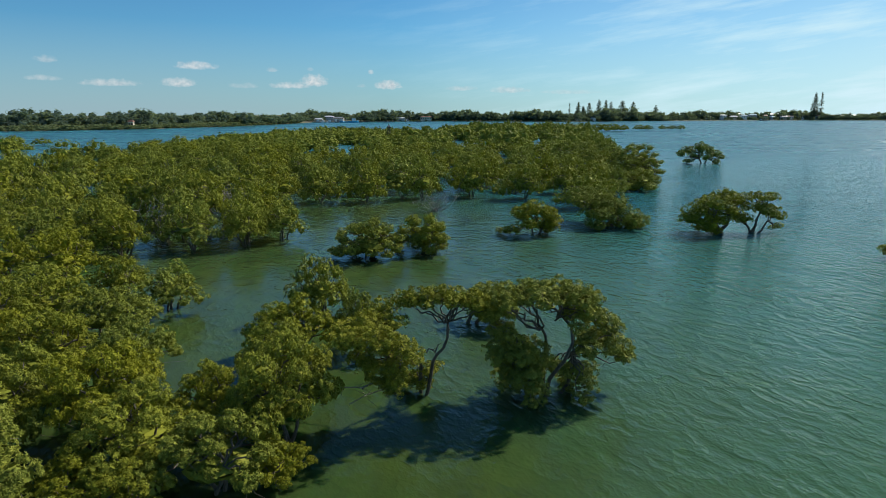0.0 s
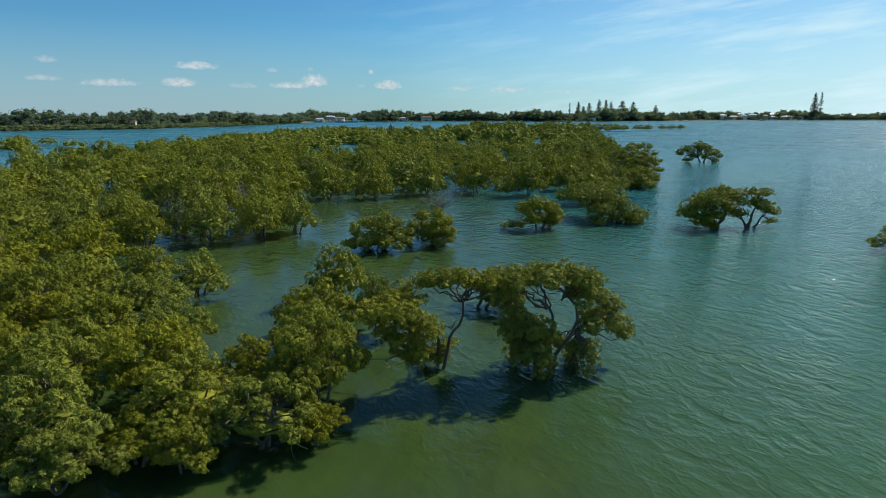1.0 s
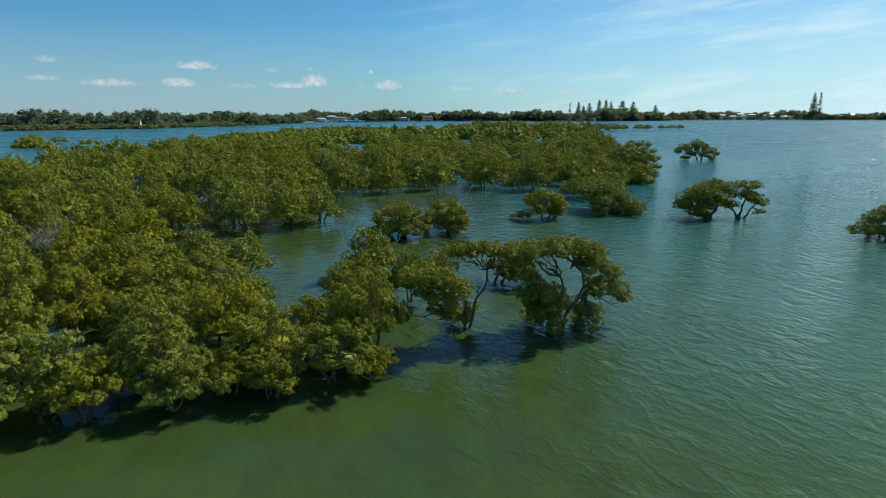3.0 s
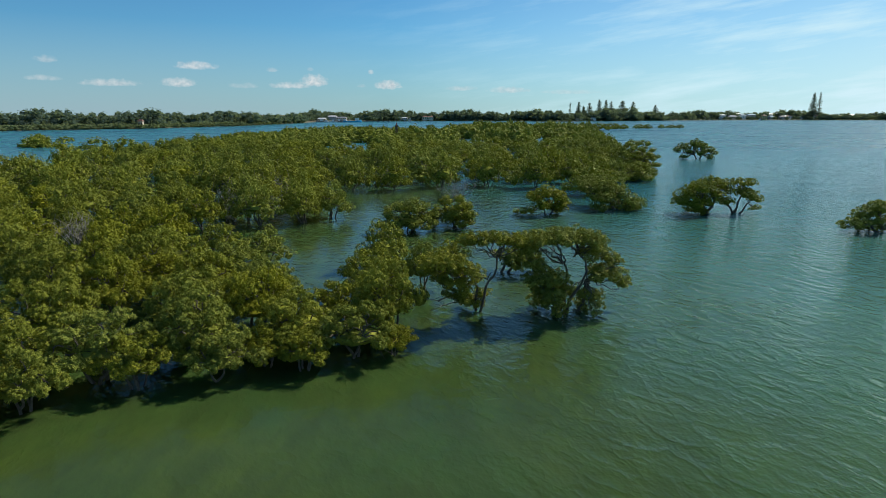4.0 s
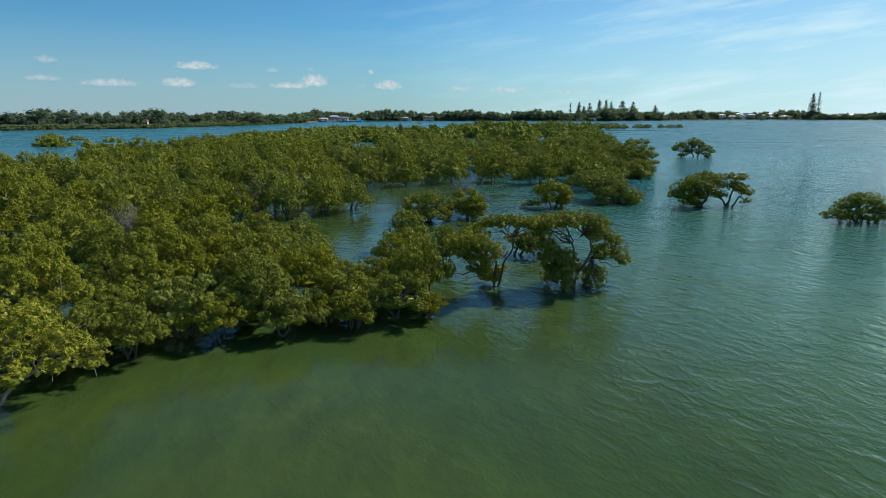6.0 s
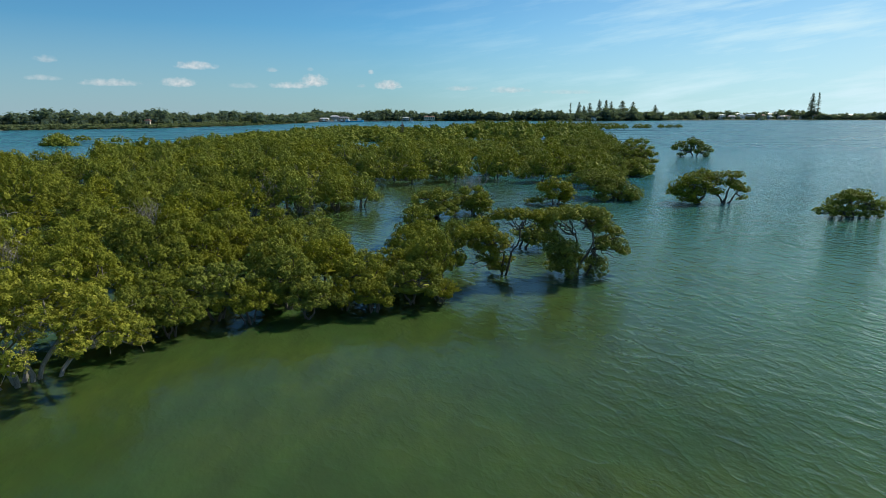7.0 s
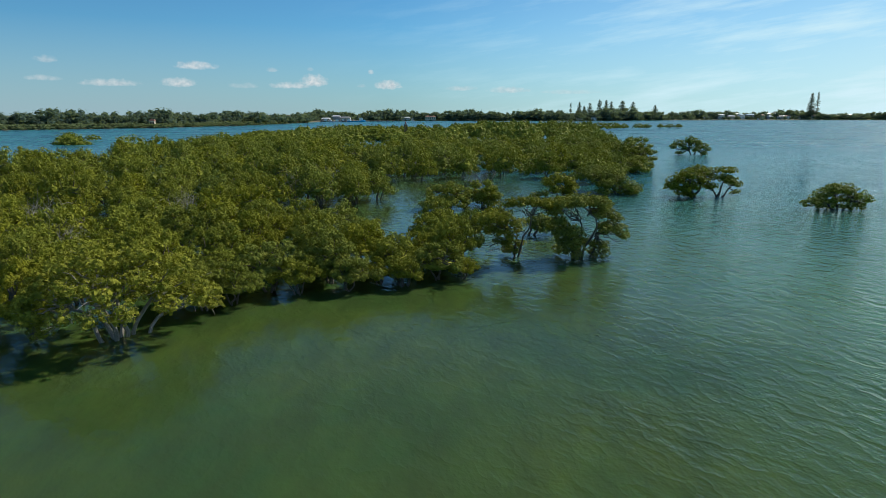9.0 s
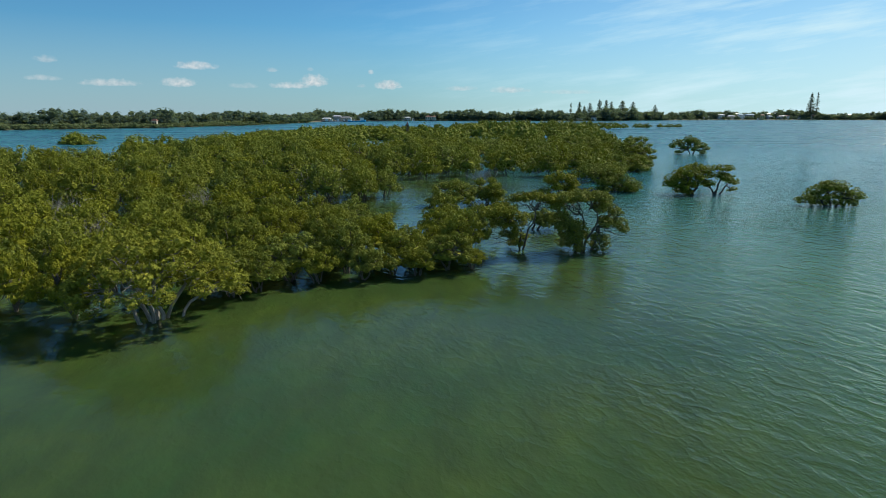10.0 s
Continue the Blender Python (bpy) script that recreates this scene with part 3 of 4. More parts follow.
own_tree("round mangrove with a dense domed crown in open water", 28.6, 61.7,
         [(0.4, 0.0, 4.2, 0.95), (2.0, 0.6, 3.8, 0.95), (-1.2, -0.5, 3.7, 1.03), (-1.9, 0.4, 3.0, 1.04), (-2.6, 0.0, 2.0, 0.95), (-0.1, 0.4, 2.4, 1.16), (-1.9, -0.6, 1.8, 1.03), (-1.4, 0.0, 1.0, 0.7),
          (-0.5, 0.3, 0.8, 0.7), (0.4, -0.4, 3.1, 0.8), (-3.3, 0.2, 1.9, 0.6), (-0.6, 1.2, 3.5, 1.0), (2.6, 0.3, 3.1, 0.6)],
         [(0.0, 0.0, -0.6, 0.1, 1.2), (0.2, 0.0, 0.9, 0.1, 2.0)], 24000, 0.125, sink=0.50, seed=4, group="mangroves standing apart", base_r=0.2)
own_tree("spindly mangrove with several bare leaning stems", 32.0, 62.1,
         [(0.7, 0.0, 4.0, 0.78), (2.0, 0.5, 3.9, 0.66), (0.7, 0.3, 3.0, 0.78), (1.5, -0.4, 2.6, 0.88), (2.7, 0.0, 2.0, 0.64), (-1.3, -0.5, 1.8, 0.72), (-0.6, 0.2, 1.8, 0.6), (2.7, 0.0, 1.0, 0.42)],
         [(0.0, 0.0, 0.4, 0.1, 1.5), (0.2, 0.0, 1.5, 0.0, 1.2), (-0.1, 0.1, -0.7, 0.0, 0.9), (0.1, 0.0, 0.9, 0.3, 2.2)], 12000, 0.12, sink=0.35, seed=5, group="mangroves standing apart", base_r=0.15)
own_tree("low wide mangrove with a flat umbrella crown", 41.8, 50.4,
         [(-3.6, -0.5, 1.3, 0.66), (-4.2, 0.0, 0.9, 0.55), (-1.8, 0.3, 2.1, 0.95), (-0.7, -0.2, 2.7, 1.0), (0.9, 0.3, 2.6, 0.95), (2.2, 0.0, 2.0, 0.9), (3.5, 0.3, 1.4, 0.7),
          (-1.4, -0.3, 1.4, 0.72), (1.1, 0.3, 1.5, 0.83), (2.1, 0.0, 0.9, 0.65), (0.0, 1.2, 2.4, 1.0), (-2.7, 0.6, 1.5, 0.7), (0.2, -0.2, 0.8, 0.75), (-1.0, 0.0, 0.7, 0.7), (2.9, 0.2, 0.8, 0.5), (-2.2, 0.1, 0.75, 0.6), (1.2, -0.3, 0.6, 0.6)],
         [(0.0, 0.0, -0.6, 0.1, 1.0), (0.3, 0.0, 1.3, 0.1, 0.9), (-0.2, 0.0, -1.8, 0.0, 0.8)], 20000, 0.12, sink=0.3, seed=6, group="mangroves standing apart", base_r=0.16, deep=0.6)
own_tree("large spreading mangrove alone far out in the water", 64.5, 153.0,
         [(-5.2, 0.0, 2.9, 1.15), (-3.2, 0.5, 3.6, 1.3), (-1.1, -0.3, 4.6, 1.35), (1.2, 0.5, 4.1, 1.25), (3.2, 0.0, 2.9, 1.26), (4.7, 0.0, 2.1, 0.84), (-1.8, 0.3, 2.6, 1.27),
          (0.8, -0.3, 2.1, 1.4), (-3.2, 0.0, 1.2, 0.98), (3.1, 0.0, 1.2, 0.98), (0.0, 1.5, 3.8, 1.2)],
         [(0.0, 0.0, -1.0, 0.1, 1.2), (0.3, 0.0, 1.2, 0.1, 1.2)], 12000, 0.22, sink=0.60, seed=7, group="mangroves standing apart", base_r=0.22)
own_tree("yellowing rounded mangrove bush at the tide's edge", 9.4, 61.0,
         [(-1.2, 0.0, 2.1, 0.95), (-0.1, 0.5, 2.5, 1.08), (1.1, -0.3, 2.1, 1.0), (1.9, 0.3, 1.4, 0.8), (-0.8, -0.4, 1.3, 0.9), (0.8, 0.3, 0.9, 0.95), (-3.0, 0.0, 0.4, 0.5), (-2.0, 0.3, 0.6, 0.5),
          (1.6, 0.0, 0.7, 0.72)], [(0.0, 0.0, -0.4, 0.1, 0.8), (0.2, 0.0, 0.8, 0.1, 0.9)], 16000, 0.125, LEAF_DRY, 8, "mangroves standing apart")
own_tree("broad low mangrove sloping down into the water", 18.5, 65.0,
         [(-1.9, 2.0, 2.9, 1.25), (-0.6, 1.0, 2.9, 1.25), (0.4, 0.0, 2.4, 1.22), (1.5, -0.5, 1.7, 1.2), (2.5, 0.0, 0.8, 1.0), (-2.6, 0.0, 2.0, 1.1), (-1.4, -1.0, 1.9, 1.1), (0.5, 0.0, 1.0, 1.1),
          (1.6, 0.0, 0.4, 0.85), (-2.4, -0.5, 1.0, 0.85), (-0.8, 4.0, 3.3, 1.3), (-3.1, 2.0, 2.8, 1.05), (0.8, 3.0, 2.9, 1.2), (-2.4, 5.0, 3.2, 1.3)],
         [(-0.8, 1.0, -1.0, 1.0, 1.2), (0.3, 0.5, 0.8, 0.4, 0.9), (-1.4, 2.0, -1.8, 3.0, 1.5)], 30000, 0.13, sink=0.40, seed=9, group="mangroves standing apart", base_r=0.18)
for seed, x, y, s, h, n, lab in ((21, -6.2, 50.8, 2.7, 3.1, 36, "grey-green mangrove bush with bare twigs"), (22, -1.7, 53.6, 2.2, 3.1, 30, "dense mangrove bush beside a bare grey one"),
                                 (23, 31.5, 99.0, 3.4, 3.2, 34, "mangrove at the tip of the stand"), (24, 33.5, 106.0, 4.2, 5.6, 56, "taller mangrove at the tip of the stand"), (26, 40.5, 128.0, 4.6, 6.2, 46, "tall wide mangrove behind the tip of the stand")):
    wood, leaf = tree_meshes(seed, s, h, n, 14000, 0.12, 4, 0.8 if y < 60 else 1.0, 0.45, 0.5, 2, 12)
    t = tree_thing("mangrove_tree", wood, leaf, LEAF, lab, "mangroves standing apart")
    t.matrix_basis = pose(x, y, 0, 0, 0, seed * 40)
# the pale tree: a wide crown held high on bare bleached limbs, with a few low boughs
r = np.random.default_rng(25)
pads = crown_pads(r, 3.7, 5.0, 46, 0.85, 0.06, 2.1, 0.75, 0.93, 0.6)
pads += [(-2.9, -1.2, 1.5, 0.65, 0.7), (-2.3, -2.0, 1.1, 0.5, 0.7), (-3.4, -0.3, 1.9, 0.6, 0.7), (2.9, 3.4, 1.5, 0.65, 0.7), (3.6, 3.9, 1.0, 0.7, 0.6), (3.0, 4.4, 1.1, 0.6, 0.6), (4.0, 3.2, 0.9, 0.5, 0.6)]
stems = [(0.0, 0.0, -1.5, -0.8, 1.9), (0.2, 0.0, 0.6, 0.5, 2.3), (0.2, 0.1, 1.6, 1.4, 2.0), (0.0, 0.1, -0.5, 1.0, 2.4), (0.2, 0.0, 0.3, -1.2, 2.2), (0.0, 0.0, -0.6, -0.3, 2.6), (0.3, 0.0, 2.0, 2.4, 0.9)]
pale = tree_thing("mangrove_tree", limbs_of(r, pads, stems, 0.13), foliage_of(r, pads, 46000, 0.092, 13, 0.56), LEAF_DRY, "pale-limbed mangrove at the water's edge, partly browning", "mangroves standing apart", BARK_PALE)
pale.matrix_basis = pose(-23.9, 6.0, 0)
# leafless bush
r = np.random.default_rng(31)
twigs = [branch(r, (0, 0, -0.5), tip, 0.05, 0.012, 0.0, 5, 0.06) for tip in r.normal(0, 1, (26, 3)) * (1.3, 0.9, 0.3) + (0, 0, 1.3)]
twigs += [branch(r, q[-1, 2], q[-1, 2] + r.normal(0, 0.45, 3), 0.015, 0.006, 0.0, 3, 0.05) for q in twigs[:26] for _ in range(5)]
dead = tagged(as_object("dead_bush", face_mesh("dead_bush", np.concatenate(twigs)), BARK_PALE), "bare bleached mangrove bush without leaves", "bush")
dead.matrix_basis = pose(-0.8, 76.0, 0) @ Matrix.Diagonal((1.1, 1.1, 1.1, 1))
for x, y, z, s in ((-45.0, 33.0, 2.3, 1.0), (-34.5, 41.5, 2.2, 0.9), (-27.0, 58.0, 2.4, 1.0), (-37.0, 24.0, 2.2, 0.8), (-26.0, 72.0, 2.4, 1.1), (-12.0, 92.0, 2.4, 0.9)):
    m = pose(x, y, 0, 0, 0, 50 * x) @ Matrix.Diagonal((s, s, s * z * 0.78, 1))
    copy_thing(dead, m).matrix_basis = m
# islets off the end of the stand
far_c = [tree_meshes(360 + i, 4.6, 5.0, 20, 1500, 0.4, 3, 1.4, 0.2, 1.4, 0, 6, 0.7) for i in range(3)]
for k, (x, y, s) in enumerate(((100, 418, 1.0), (107, 428, 1.1), (116, 436, 1.15), (124, 446, 1.0), (131, 450, 0.85), (148, 466, 0.9), (155, 470, 0.8), (170, 482, 0.7), (178, 484, 0.75), (186, 486, 0.7),
                               (-165, 238, 0.75), (-158, 244, 0.6))):
    if k < 3:
        wood, leaf = far_c[k]
        t = tree_thing("mangrove_tree", wood, leaf, LEAF, "distant mangrove on a drowned islet", "mangroves on far islets")
        far_c[k] = (wood, leaf, t)
        t.matrix_basis = pose(x, y, 0) @ Matrix.Scale(s, 4)
    else:
        m = pose(x, y, 0, 0, 0, 67 * k) @ Matrix.Scale(s, 4)
        copy_thing(far_c[k % 3][2], m).matrix_basis = m

# ---- the far shore ----
def polar(az, d):
    return d * math.sin(radians(az)), d * math.cos(radians(az))


tall = [tree_meshes(400 + i, 0.55, 0.95, 13, 560, 0.055, 1, 0.28, 0.5, 0.15, 0, 8, 0.7, 0.85, 0.72, 0.62)[1] for i in range(6)]
low_bush = [tree_meshes(430 + i, 0.6, 0.9, 6, 80, 0.15, 1, 0.4, 0.5, 0.25, 0, 4, 0.85, 0.7, 0.75)[1] for i in range(4)]
r = np.random.default_rng(41)
woods, fringe = [], []
for az in np.arange(-44, 44, 0.35):
    d0 = shore_at(az)
    for row in range(2):
        a = az + r.uniform(-0.25, 0.25)
        off = 14 + row * 45 + r.uniform(-10, 10) + (32 if az < -18 else 40 if 20 < az < 31 else 75 if -13 < az < -7.4 else 0)
        h = r.uniform(9.5, 14) * (1.0 + 0.16 * math.sin(a * 0.9) + 0.08 * math.sin(a * 3.1)) * (1.0 if az < -12 else 1.25 if az < 12 else 1.5 if az < 19 else 1.3 if az < 31 else 1.15)
        h += 0.9 * row
        x, y = polar(a, d0 + off)
        woods.append((x, y, 1.0, h * r.uniform(1.0, 1.45), h, r.uniform(0, 6.3)))
    if 19 < az < 32 or -13 < az < -7.4:
        for _ in range(2 if az > 0 else 1):
            x, y = polar(az + r.uniform(-0.2, 0.2), d0 + (r.uniform(2, 45) if az > 0 else r.uniform(48, 80)))
            h = r.uniform(3.5, 7.5)
            woods.append((x, y, 1.0, h * 1.1, h, r.uniform(0, 6.3)))
    for row in range(7 if az < -16 else 0 if -13 < az < -7.4 else 1 if 20 < az < 31 else 2):
        a = az + r.uniform(-0.2, 0.2)
        x, y = polar(a, d0 + row * 6.0 + r.uniform(-3, 3))
        h = r.uniform(2.4, 4.6) if az < -16 else r.uniform(1.2, 2.2) if 20 < az < 31 else r.uniform(2.0, 3.6)
        fringe.append((x, y, 0.2, h * 1.2, h, r.uniform(0, 6.3)))
# both leaf colours carry the haze of distance
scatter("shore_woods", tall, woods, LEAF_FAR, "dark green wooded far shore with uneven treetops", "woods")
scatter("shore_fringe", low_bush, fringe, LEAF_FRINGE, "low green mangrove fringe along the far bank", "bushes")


def norfolk_pine(x, y, z, height, width, bare=0.12, label="tall dark Norfolk pine with tiered branches", seed=0, thin=1.0):
    r = np.random.default_rng(seed)
    quads, tiers = [], int(height / 1.7)
    for i in range(tiers):
        f = i / tiers
        zz = height * (bare + (1 - bare) * f)
        reach = width * (1 - f) ** 0.75 * r.uniform(0.75, 1.1) + 0.4
        for a in np.linspace(0, 2 * np.pi, 7, endpoint=False) + r.uniform(0, 1):
            if r.random() > thin:
                continue
            d = np.array([math.cos(a), math.sin(a), -0.02])
            s = np.array([-math.sin(a), math.cos(a), 0])
            p = np.array([0, 0, zz])
            for w in np.arange(0.2, 1.1, max(0.12, 0.9 / reach)):
                c = p + d * reach * w + r.normal(0, 0.25, 3)
                for _ in range(3):
                    u = r.normal(0, 1, 3) * (1, 1, 0.5)
                    v = r.normal(0, 1, 3) * (1, 1, 0.5)
                    quads.append([c - u * 0.75, c + v * 0.7, c + u * 0.75])
    stem = tube([(0, 0, -1), (0, 0, height * 0.5), (0, 0, height)], [0.6, 0.4, 0.08], 7)
    root = tree_thing("norfolk_pine", stem, np.array(quads), LEAF_PINE, label, "pines on the far shore")
    root.matrix_basis = pose(x, y, z)
    return root


for k, (px, h, w) in enumerate(((0.207, 30, 2.4), (0.221, 31, 4.4), (0.229, 25, 4.0), (0.239, 30, 6.5), (0.255, 36, 5.0), (0.266, 35, 5.4), (0.2745, 33, 5.0), (0.293, 35, 9.0), (0.3105, 33, 8.5),
                                (0.348, 28, 6.5))):
    d = shore_at(math.degrees(math.atan(px))) * 0.985 + 45
    norfolk_pine(px * d * 0.953, d * 0.975, 1.5, h - 1, w * 1.35, seed=50 + k, thin=0.4 if k == 0 else 0.95)
norfolk_pine(0.594 * 1215, 1215, 2, 51, 9.0, 0.2, "very tall Norfolk pine above the far shore", 61, 0.9)
norfolk_pine(0.604 * 1215, 1215, 2, 52, 5.5, 0.25, "tall half-bare dying pine above the far shore", 62, 0.4)


def box(bm, x0, y0, z0, x1, y1, z1):
    v = [bm.verts.new(p) for p in ((x0, y0, z0), (x1, y0, z0), (x1, y1, z0), (x0, y1, z0), (x0, y0, z1), (x1, y0, z1), (x1, y1, z1), (x0, y1, z1))]
    for f in ((0, 3, 2, 1), (4, 5, 6, 7), (0, 1, 5, 4), (1, 2, 6, 5), (2, 3, 7, 6), (3, 0, 4, 7)):
        bm.faces.new([v[i] for i in f])


def box_mesh(*dims):
    bm = bmesh.new()
    box(bm, *dims)
    return bm


GLASS = plain_material("dark_pane", rgb(0.02, 0.03, 0.035), rgb(0.04, 0.05, 0.055), 0.15)
WALLS = {"white": plain_material("white_wall", rgb(0.62, 0.62, 0.6), rgb(0.76, 0.76, 0.74)), "cream": plain_material("cream_wall", rgb(0.5, 0.45, 0.35), rgb(0.6, 0.55, 0.44)),
         "yellow": plain_material("ochre_wall", rgb(0.42, 0.32, 0.14), rgb(0.5, 0.4, 0.2)), "grey": plain_material("grey_wall", rgb(0.3, 0.32, 0.33), rgb(0.4, 0.42, 0.43))}
ROOFS = {"pale": plain_material("pale_iron_roof", rgb(0.5, 0.52, 0.53), rgb(0.62, 0.64, 0.65), 0.45, 0.8), "red": plain_material("tile_roof", rgb(0.22, 0.1, 0.07), rgb(0.3, 0.15, 0.1)),
         "slate": plain_material("grey_roof", rgb(0.16, 0.17, 0.18), rgb(0.24, 0.25, 0.26)), "blue": plain_material("blue_roof", rgb(0.12, 0.25, 0.34), rgb(0.18, 0.32, 0.42))}


def house(x, y, z, w, d, h, rise, wall, roof, label, turn=0, storeys=1, name="house"):
    root = new(name)
    part("wall", box_mesh(-w / 2, -d / 2, 0.5 - z, w / 2, d / 2, h), WALLS[wall], root)
    bm = bmesh.new()
    e = 0.6
    v = [bm.verts.new(p) for p in ((-w / 2 - e, -d / 2 - e, h + 0.004), (w / 2 + e, -d / 2 - e, h + 0.004), (w / 2 + e, d / 2 + e, h + 0.004), (-w / 2 - e, d / 2 + e, h + 0.004),
                                   (-w / 2 + d * 0.3, 0, h + rise), (w / 2 - d * 0.3, 0, h + rise))]
    for f in ((0, 1, 5, 4), (1, 2, 5), (2, 3, 4, 5), (3, 0, 4), (0, 3, 2, 1)):
        bm.faces.new([v[i] for i in f])
    part("roof", bm, ROOFS[roof], root)
    n = max(2, int(w / 3.2))
    for s in range(storeys):
        for i in range(n):
            cx = -w / 2 + w * (i + 0.5) / n
            zz = h * (s + 0.35) / storeys
            part("window", box_mesh(cx - 0.7, -d / 2 - 0.05, zz, cx + 0.7, -d / 2 + 0.02, zz + h / storeys * 0.42), GLASS, root)
    root.matrix_basis = pose(x, y, z, 0, 0, turn)
    return tagged(root, label, "building", "buildings on the far shore")


EAST_SHORE = (
        (0.434, 1190, 2.5, 12, 5, "white", "pale", "white house with a pale roof on the waterfront", 5, 1), (0.450, 1195, 2.5, 9, 8, "cream", "slate", "cream two-storey waterfront house with slate roof", 0, 2),
        (0.458, 1190, 2.5, 16, 9, "white", "pale", "white two-storey waterfront house", 4, 2), (0.476, 1200, 2.5, 18, 6, "cream", "pale", "long cream waterfront house", -6, 1),
        (0.492, 1200, 3, 14, 8, "white", "blue", "pale house with a bluish roof", 8, 2), (0.506, 1210, 3, 18, 9, "grey", "blue", "grey house with a bluish roof", 0, 2),
        (0.414, 1195, 2, 13, 4, "grey", "pale", "low grey shed on the waterfront", 10, 1), (0.528, 1185, 2, 9, 9, "yellow", "red", "ochre building on the waterfront", 0, 2),
        (0.558, 1200, 3, 12, 5, "cream", "slate", "small house among shore trees", 0, 1), (0.672, 1225, 6, 16, 4, "cream", "pale", "cream house on the rise", 0, 1))
WEST_SHORE = (
        (0.640, 1210, 5, 12, 5, "white", "red", "white red-roofed house among shore trees", 0, 1), (0.222, 1000, 2, 11, 3, "cream", "slate", "low cream park building with a grey roof", 0, 1),
        (0.246, 1010, 2, 8, 3, "white", "slate", "small white park shelter", 0, 1), (-0.668, 500, 1, 6, 3, "cream", "pale", "pale cottage behind the mangrove fringe", 0, 1),
        (-0.512, 520, 1, 4, 4.5, "cream", "red", "small cottage with a rust-red roof", 0, 1), (-0.487, 560, 2, 6, 3.4, "cream", "pale", "cream shed among shore trees", 0, 1),
        (-0.715, 490, 1, 5, 3, "cream", "pale", "cream shed by the far bank", 0, 1), (-0.204, 955, 2.0, 13, 2.0, "cream", "pale", "long wharf shed with a grey iron roof", 0, 1),
        (-0.171, 975, 3.6, 16, 2.0, "cream", "slate", "long low building above the wharf", 0, 1), (-0.186, 990, 5.5, 14, 2.0, "grey", "pale", "building on the rise behind the wharf", 0, 1),
        (-0.072, 1024, 2.0, 20, 3.2, "grey", "pale", "grey boat shed on the far bank", 0, 1), (-0.028, 1036, 2.0, 18, 5, "cream", "red", "low red-roofed house on the far bank", 0, 1))
for u, d, z, w, h, wall, roof, lab, turn, st in EAST_SHORE + WEST_SHORE:
    house(u * d * 0.978, d, z, w * (0.8 if u > 0.3 else 1.0), w * 0.6 if w < 15 else 9, h * (0.75 if u > 0.3 else 1.0), 1.8, wall, roof, lab, turn, st)

r = np.random.default_rng(77)
for k in range(26):
    u = float(r.uniform(0.37, 0.62))
    d = 1205 + float(r.uniform(0, 70))
    wall, roof = ("white", "cream", "grey")[k % 3], ("slate", "pale", "red", "blue")[k % 4]
    house(u * d * 0.978, d, 3 + 0.07 * (d - 1205), float(r.uniform(8, 15)), 8, float(r.uniform(3, 6)), 2.0, wall, roof,
          wall + " house among the far shore trees", float(r.uniform(-25, 25)), 1 + k % 2)

HULL_BLUE = plain_material("blue_hull", rgb(0.03, 0.38, 0.68), rgb(0.06, 0.46, 0.76), 0.35)
BOAT_WHITE = plain_material("boat_white", rgb(0.65, 0.67, 0.68), rgb(0.78, 0.79, 0.8), 0.4)
STEEL = plain_material("dull_steel", rgb(0.12, 0.12, 0.12), rgb(0.25, 0.25, 0.24), 0.6)
TIMBER = plain_material("wharf_timber", rgb(0.07, 0.06, 0.05), rgb(0.14, 0.12, 0.1), 0.9)
RED = plain_material("red_marker_paint", rgb(0.35, 0.05, 0.03), rgb(0.45, 0.08, 0.05), 0.6)


def fishing_boat(x, y, length, hull, label, turn=0):
    root = new("fishing_boat")
    bm = bmesh.new()
    rings = []
    for i in range(9):
        f = i / 8
        half = length * 0.14 * min(1.0, 1.25 * math.sqrt(max(0.0, 1 - f ** 3))) + 0.02
        sheer = length * (0.09 + 0.09 * f ** 2)
        px = (f - 0.5) * length
        rings.append([bm.verts.new(p) for p in ((px, -half, sheer), (px + 0.02 * length * f, -half * 0.7, -0.4), (px + 0.02 * length * f, half * 0.7, -0.4), (px, half, sheer))])
    for a, b in zip(rings, rings[1:]):
        for i in range(4):
            bm.faces.new((a[i], a[(i + 1) % 4], b[(i + 1) % 4], b[i]))
    bm.faces.new(rings[0])
    bm.faces.new(rings[-1][::-1])
    bmesh.ops.recalc_face_normals(bm, faces=bm.faces)
    part("hull", bm, hull, root)
    L = length
    cabin = part("wheelhouse", box_mesh(L * 0.0, -L * 0.1, L * 0.1, L * 0.3, L * 0.1, L * 0.33), BOAT_WHITE, root)
    for i in range(3):
        part("window", box_mesh(L * (0.045 + 0.07 * i), -L * 0.093, L * 0.2, L * (0.09 + 0.07 * i), -L * 0.085, L * 0.245), GLASS, cabin)
    part("mast", mesh_bm(tube([(-L * 0.02, 0, L * 0.1), (-L * 0.02, 0, L * 0.62)], [0.12, 0.06])), STEEL, root)
    for s in (-1, 1):
        part("boom", mesh_bm(tube([(-L * 0.02, 0, L * 0.2), (-L * 0.2, s * L * 0.1, L * 0.6)], [0.09, 0.05])), STEEL, root)
    part("net_gantry", box_mesh(-L * 0.42, -L * 0.1, L * 0.09, -L * 0.4, L * 0.1, L * 0.3), STEEL, root)
    root.matrix_basis = pose(x, y, 0, 0, 0, turn)
    return tagged(root, label, "boat", "boats at the wharf")


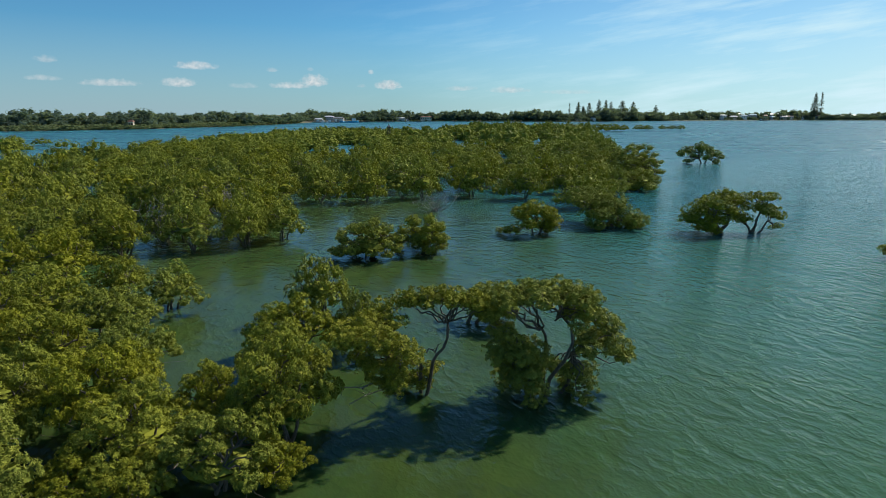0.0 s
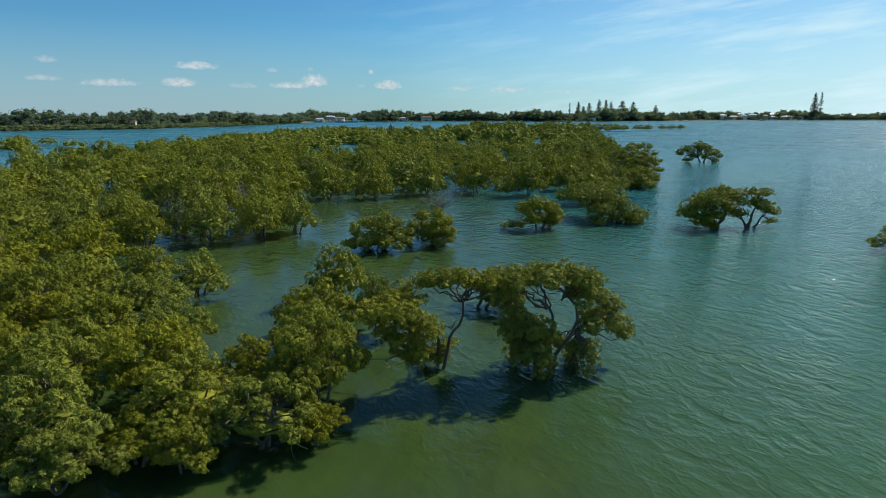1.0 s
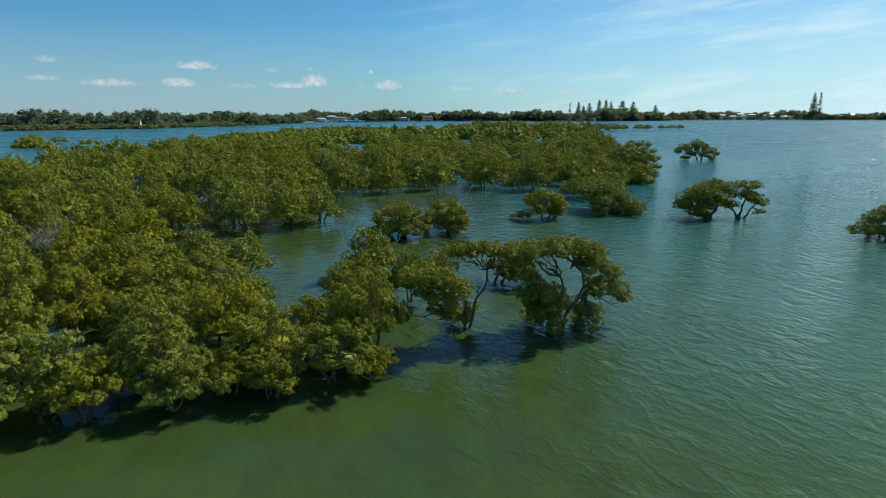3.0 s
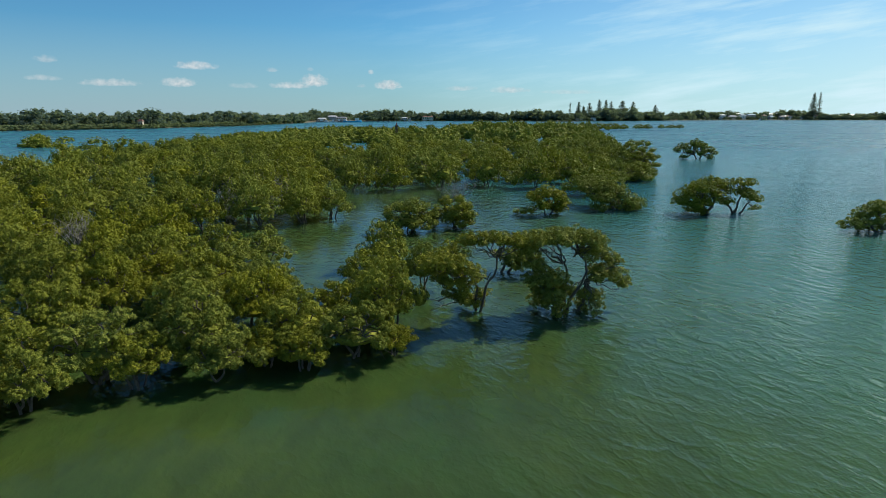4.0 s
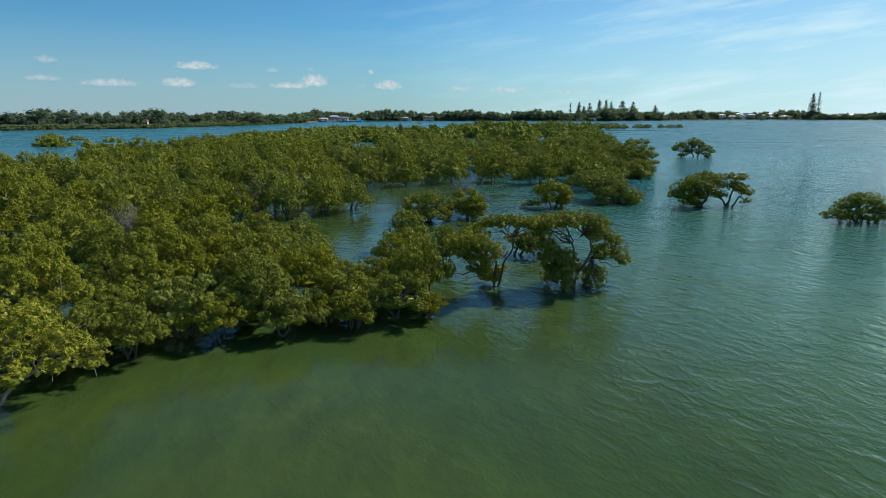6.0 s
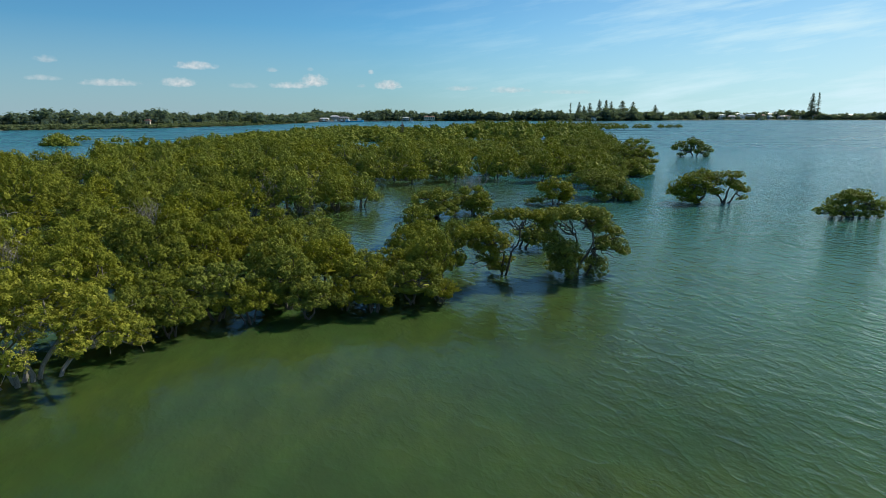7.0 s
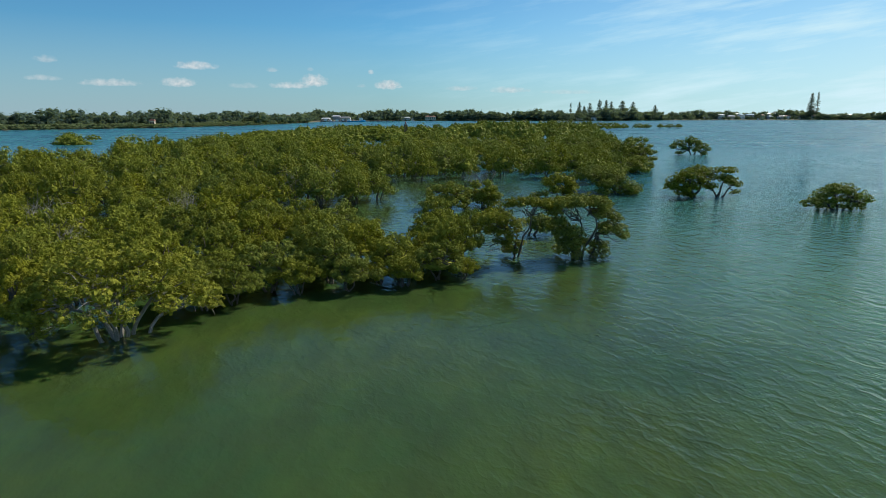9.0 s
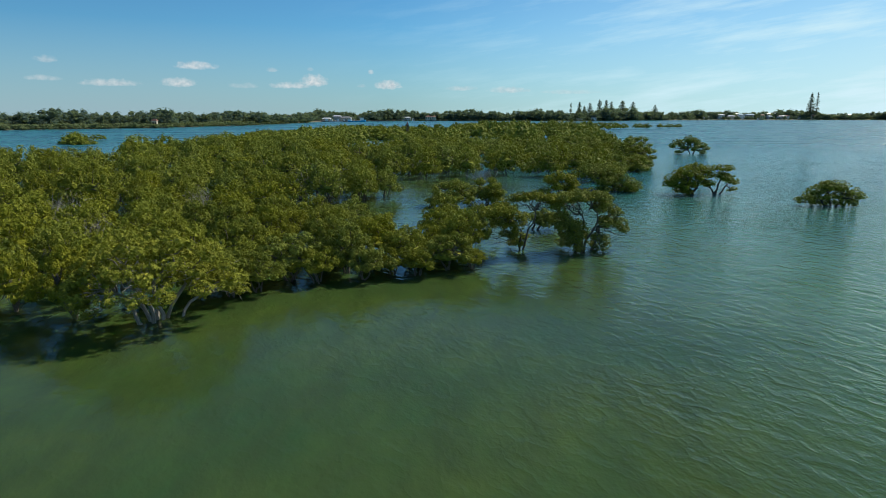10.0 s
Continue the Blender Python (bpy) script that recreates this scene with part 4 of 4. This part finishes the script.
def mesh_bm(quads):
    bm = bmesh.new()
    for q in quads:
        bm.faces.new([bm.verts.new(p) for p in q])
    bmesh.ops.remove_doubles(bm, verts=bm.verts, dist=1e-4)
    return bm


fishing_boat(-0.146 * 880, 880, 18, HULL_BLUE, "bright blue fishing trawler with a white wheelhouse", 12)
fishing_boat(-0.160 * 888, 888, 14, HULL_BLUE, "dark blue fishing boat moored at the wharf", 150)
fishing_boat(-0.171 * 892, 892, 13, STEEL, "grey fishing boat moored at the wharf", 120)
fishing_boat(-0.180 * 893, 893, 11, BOAT_WHITE, "white fishing boat moored at the wharf", 200)
fishing_boat(-0.191 * 893, 893, 10, BOAT_WHITE, "small white boat moored at the wharf", 170)
fishing_boat(-0.203 * 890, 890, 12, STEEL, "dull grey trawler at the wharf's end", 20)
fishing_boat(-0.057 * 960, 960, 13, BOAT_WHITE, "white cruiser moored by the far bank", 100)
fishing_boat(0.511 * 1130, 1130, 10, STEEL, "dark work boat off the far shore", 100)

wharf = new("wharf")
part("deck", box_mesh(-70, -5, 1.4, 70, 5, 1.9), TIMBER, wharf)
for i in range(18):
    part("pile", mesh_bm(tube([(-68 + i * 8, -4.5, -2.8), (-68 + i * 8, -4.5, 1.4)], [0.3, 0.3])), TIMBER, wharf)
wharf.matrix_basis = pose(-0.165 * 905, 905, 0, 0, 0, -4)
tagged(wharf, "long low timber wharf on the far bank", "wharf")

beacon = new("channel_beacon")
for i, (px, py) in enumerate(((-0.5, -0.5), (0.5, -0.5), (0.0, 0.6))):
    part("pile", mesh_bm(tube([(px * 1.3, py * 1.3, -2.8), (px, py, 6.4)], [0.22, 0.2])), TIMBER, beacon)
part("platform", box_mesh(-1.0, -1.0, 5.4, 1.0, 1.0, 5.7), TIMBER, beacon)
part("lantern", mesh_bm(tube([(0, 0, 5.7), (0, 0, 7.3), (0, 0, 7.5)], [0.25, 0.2, 0.02])), RED, beacon, "red-painted lantern post")
beacon.matrix_basis = pose(-26.7, 307, 0)
tagged(beacon, "dark timber channel beacon standing in the water", "beacon")
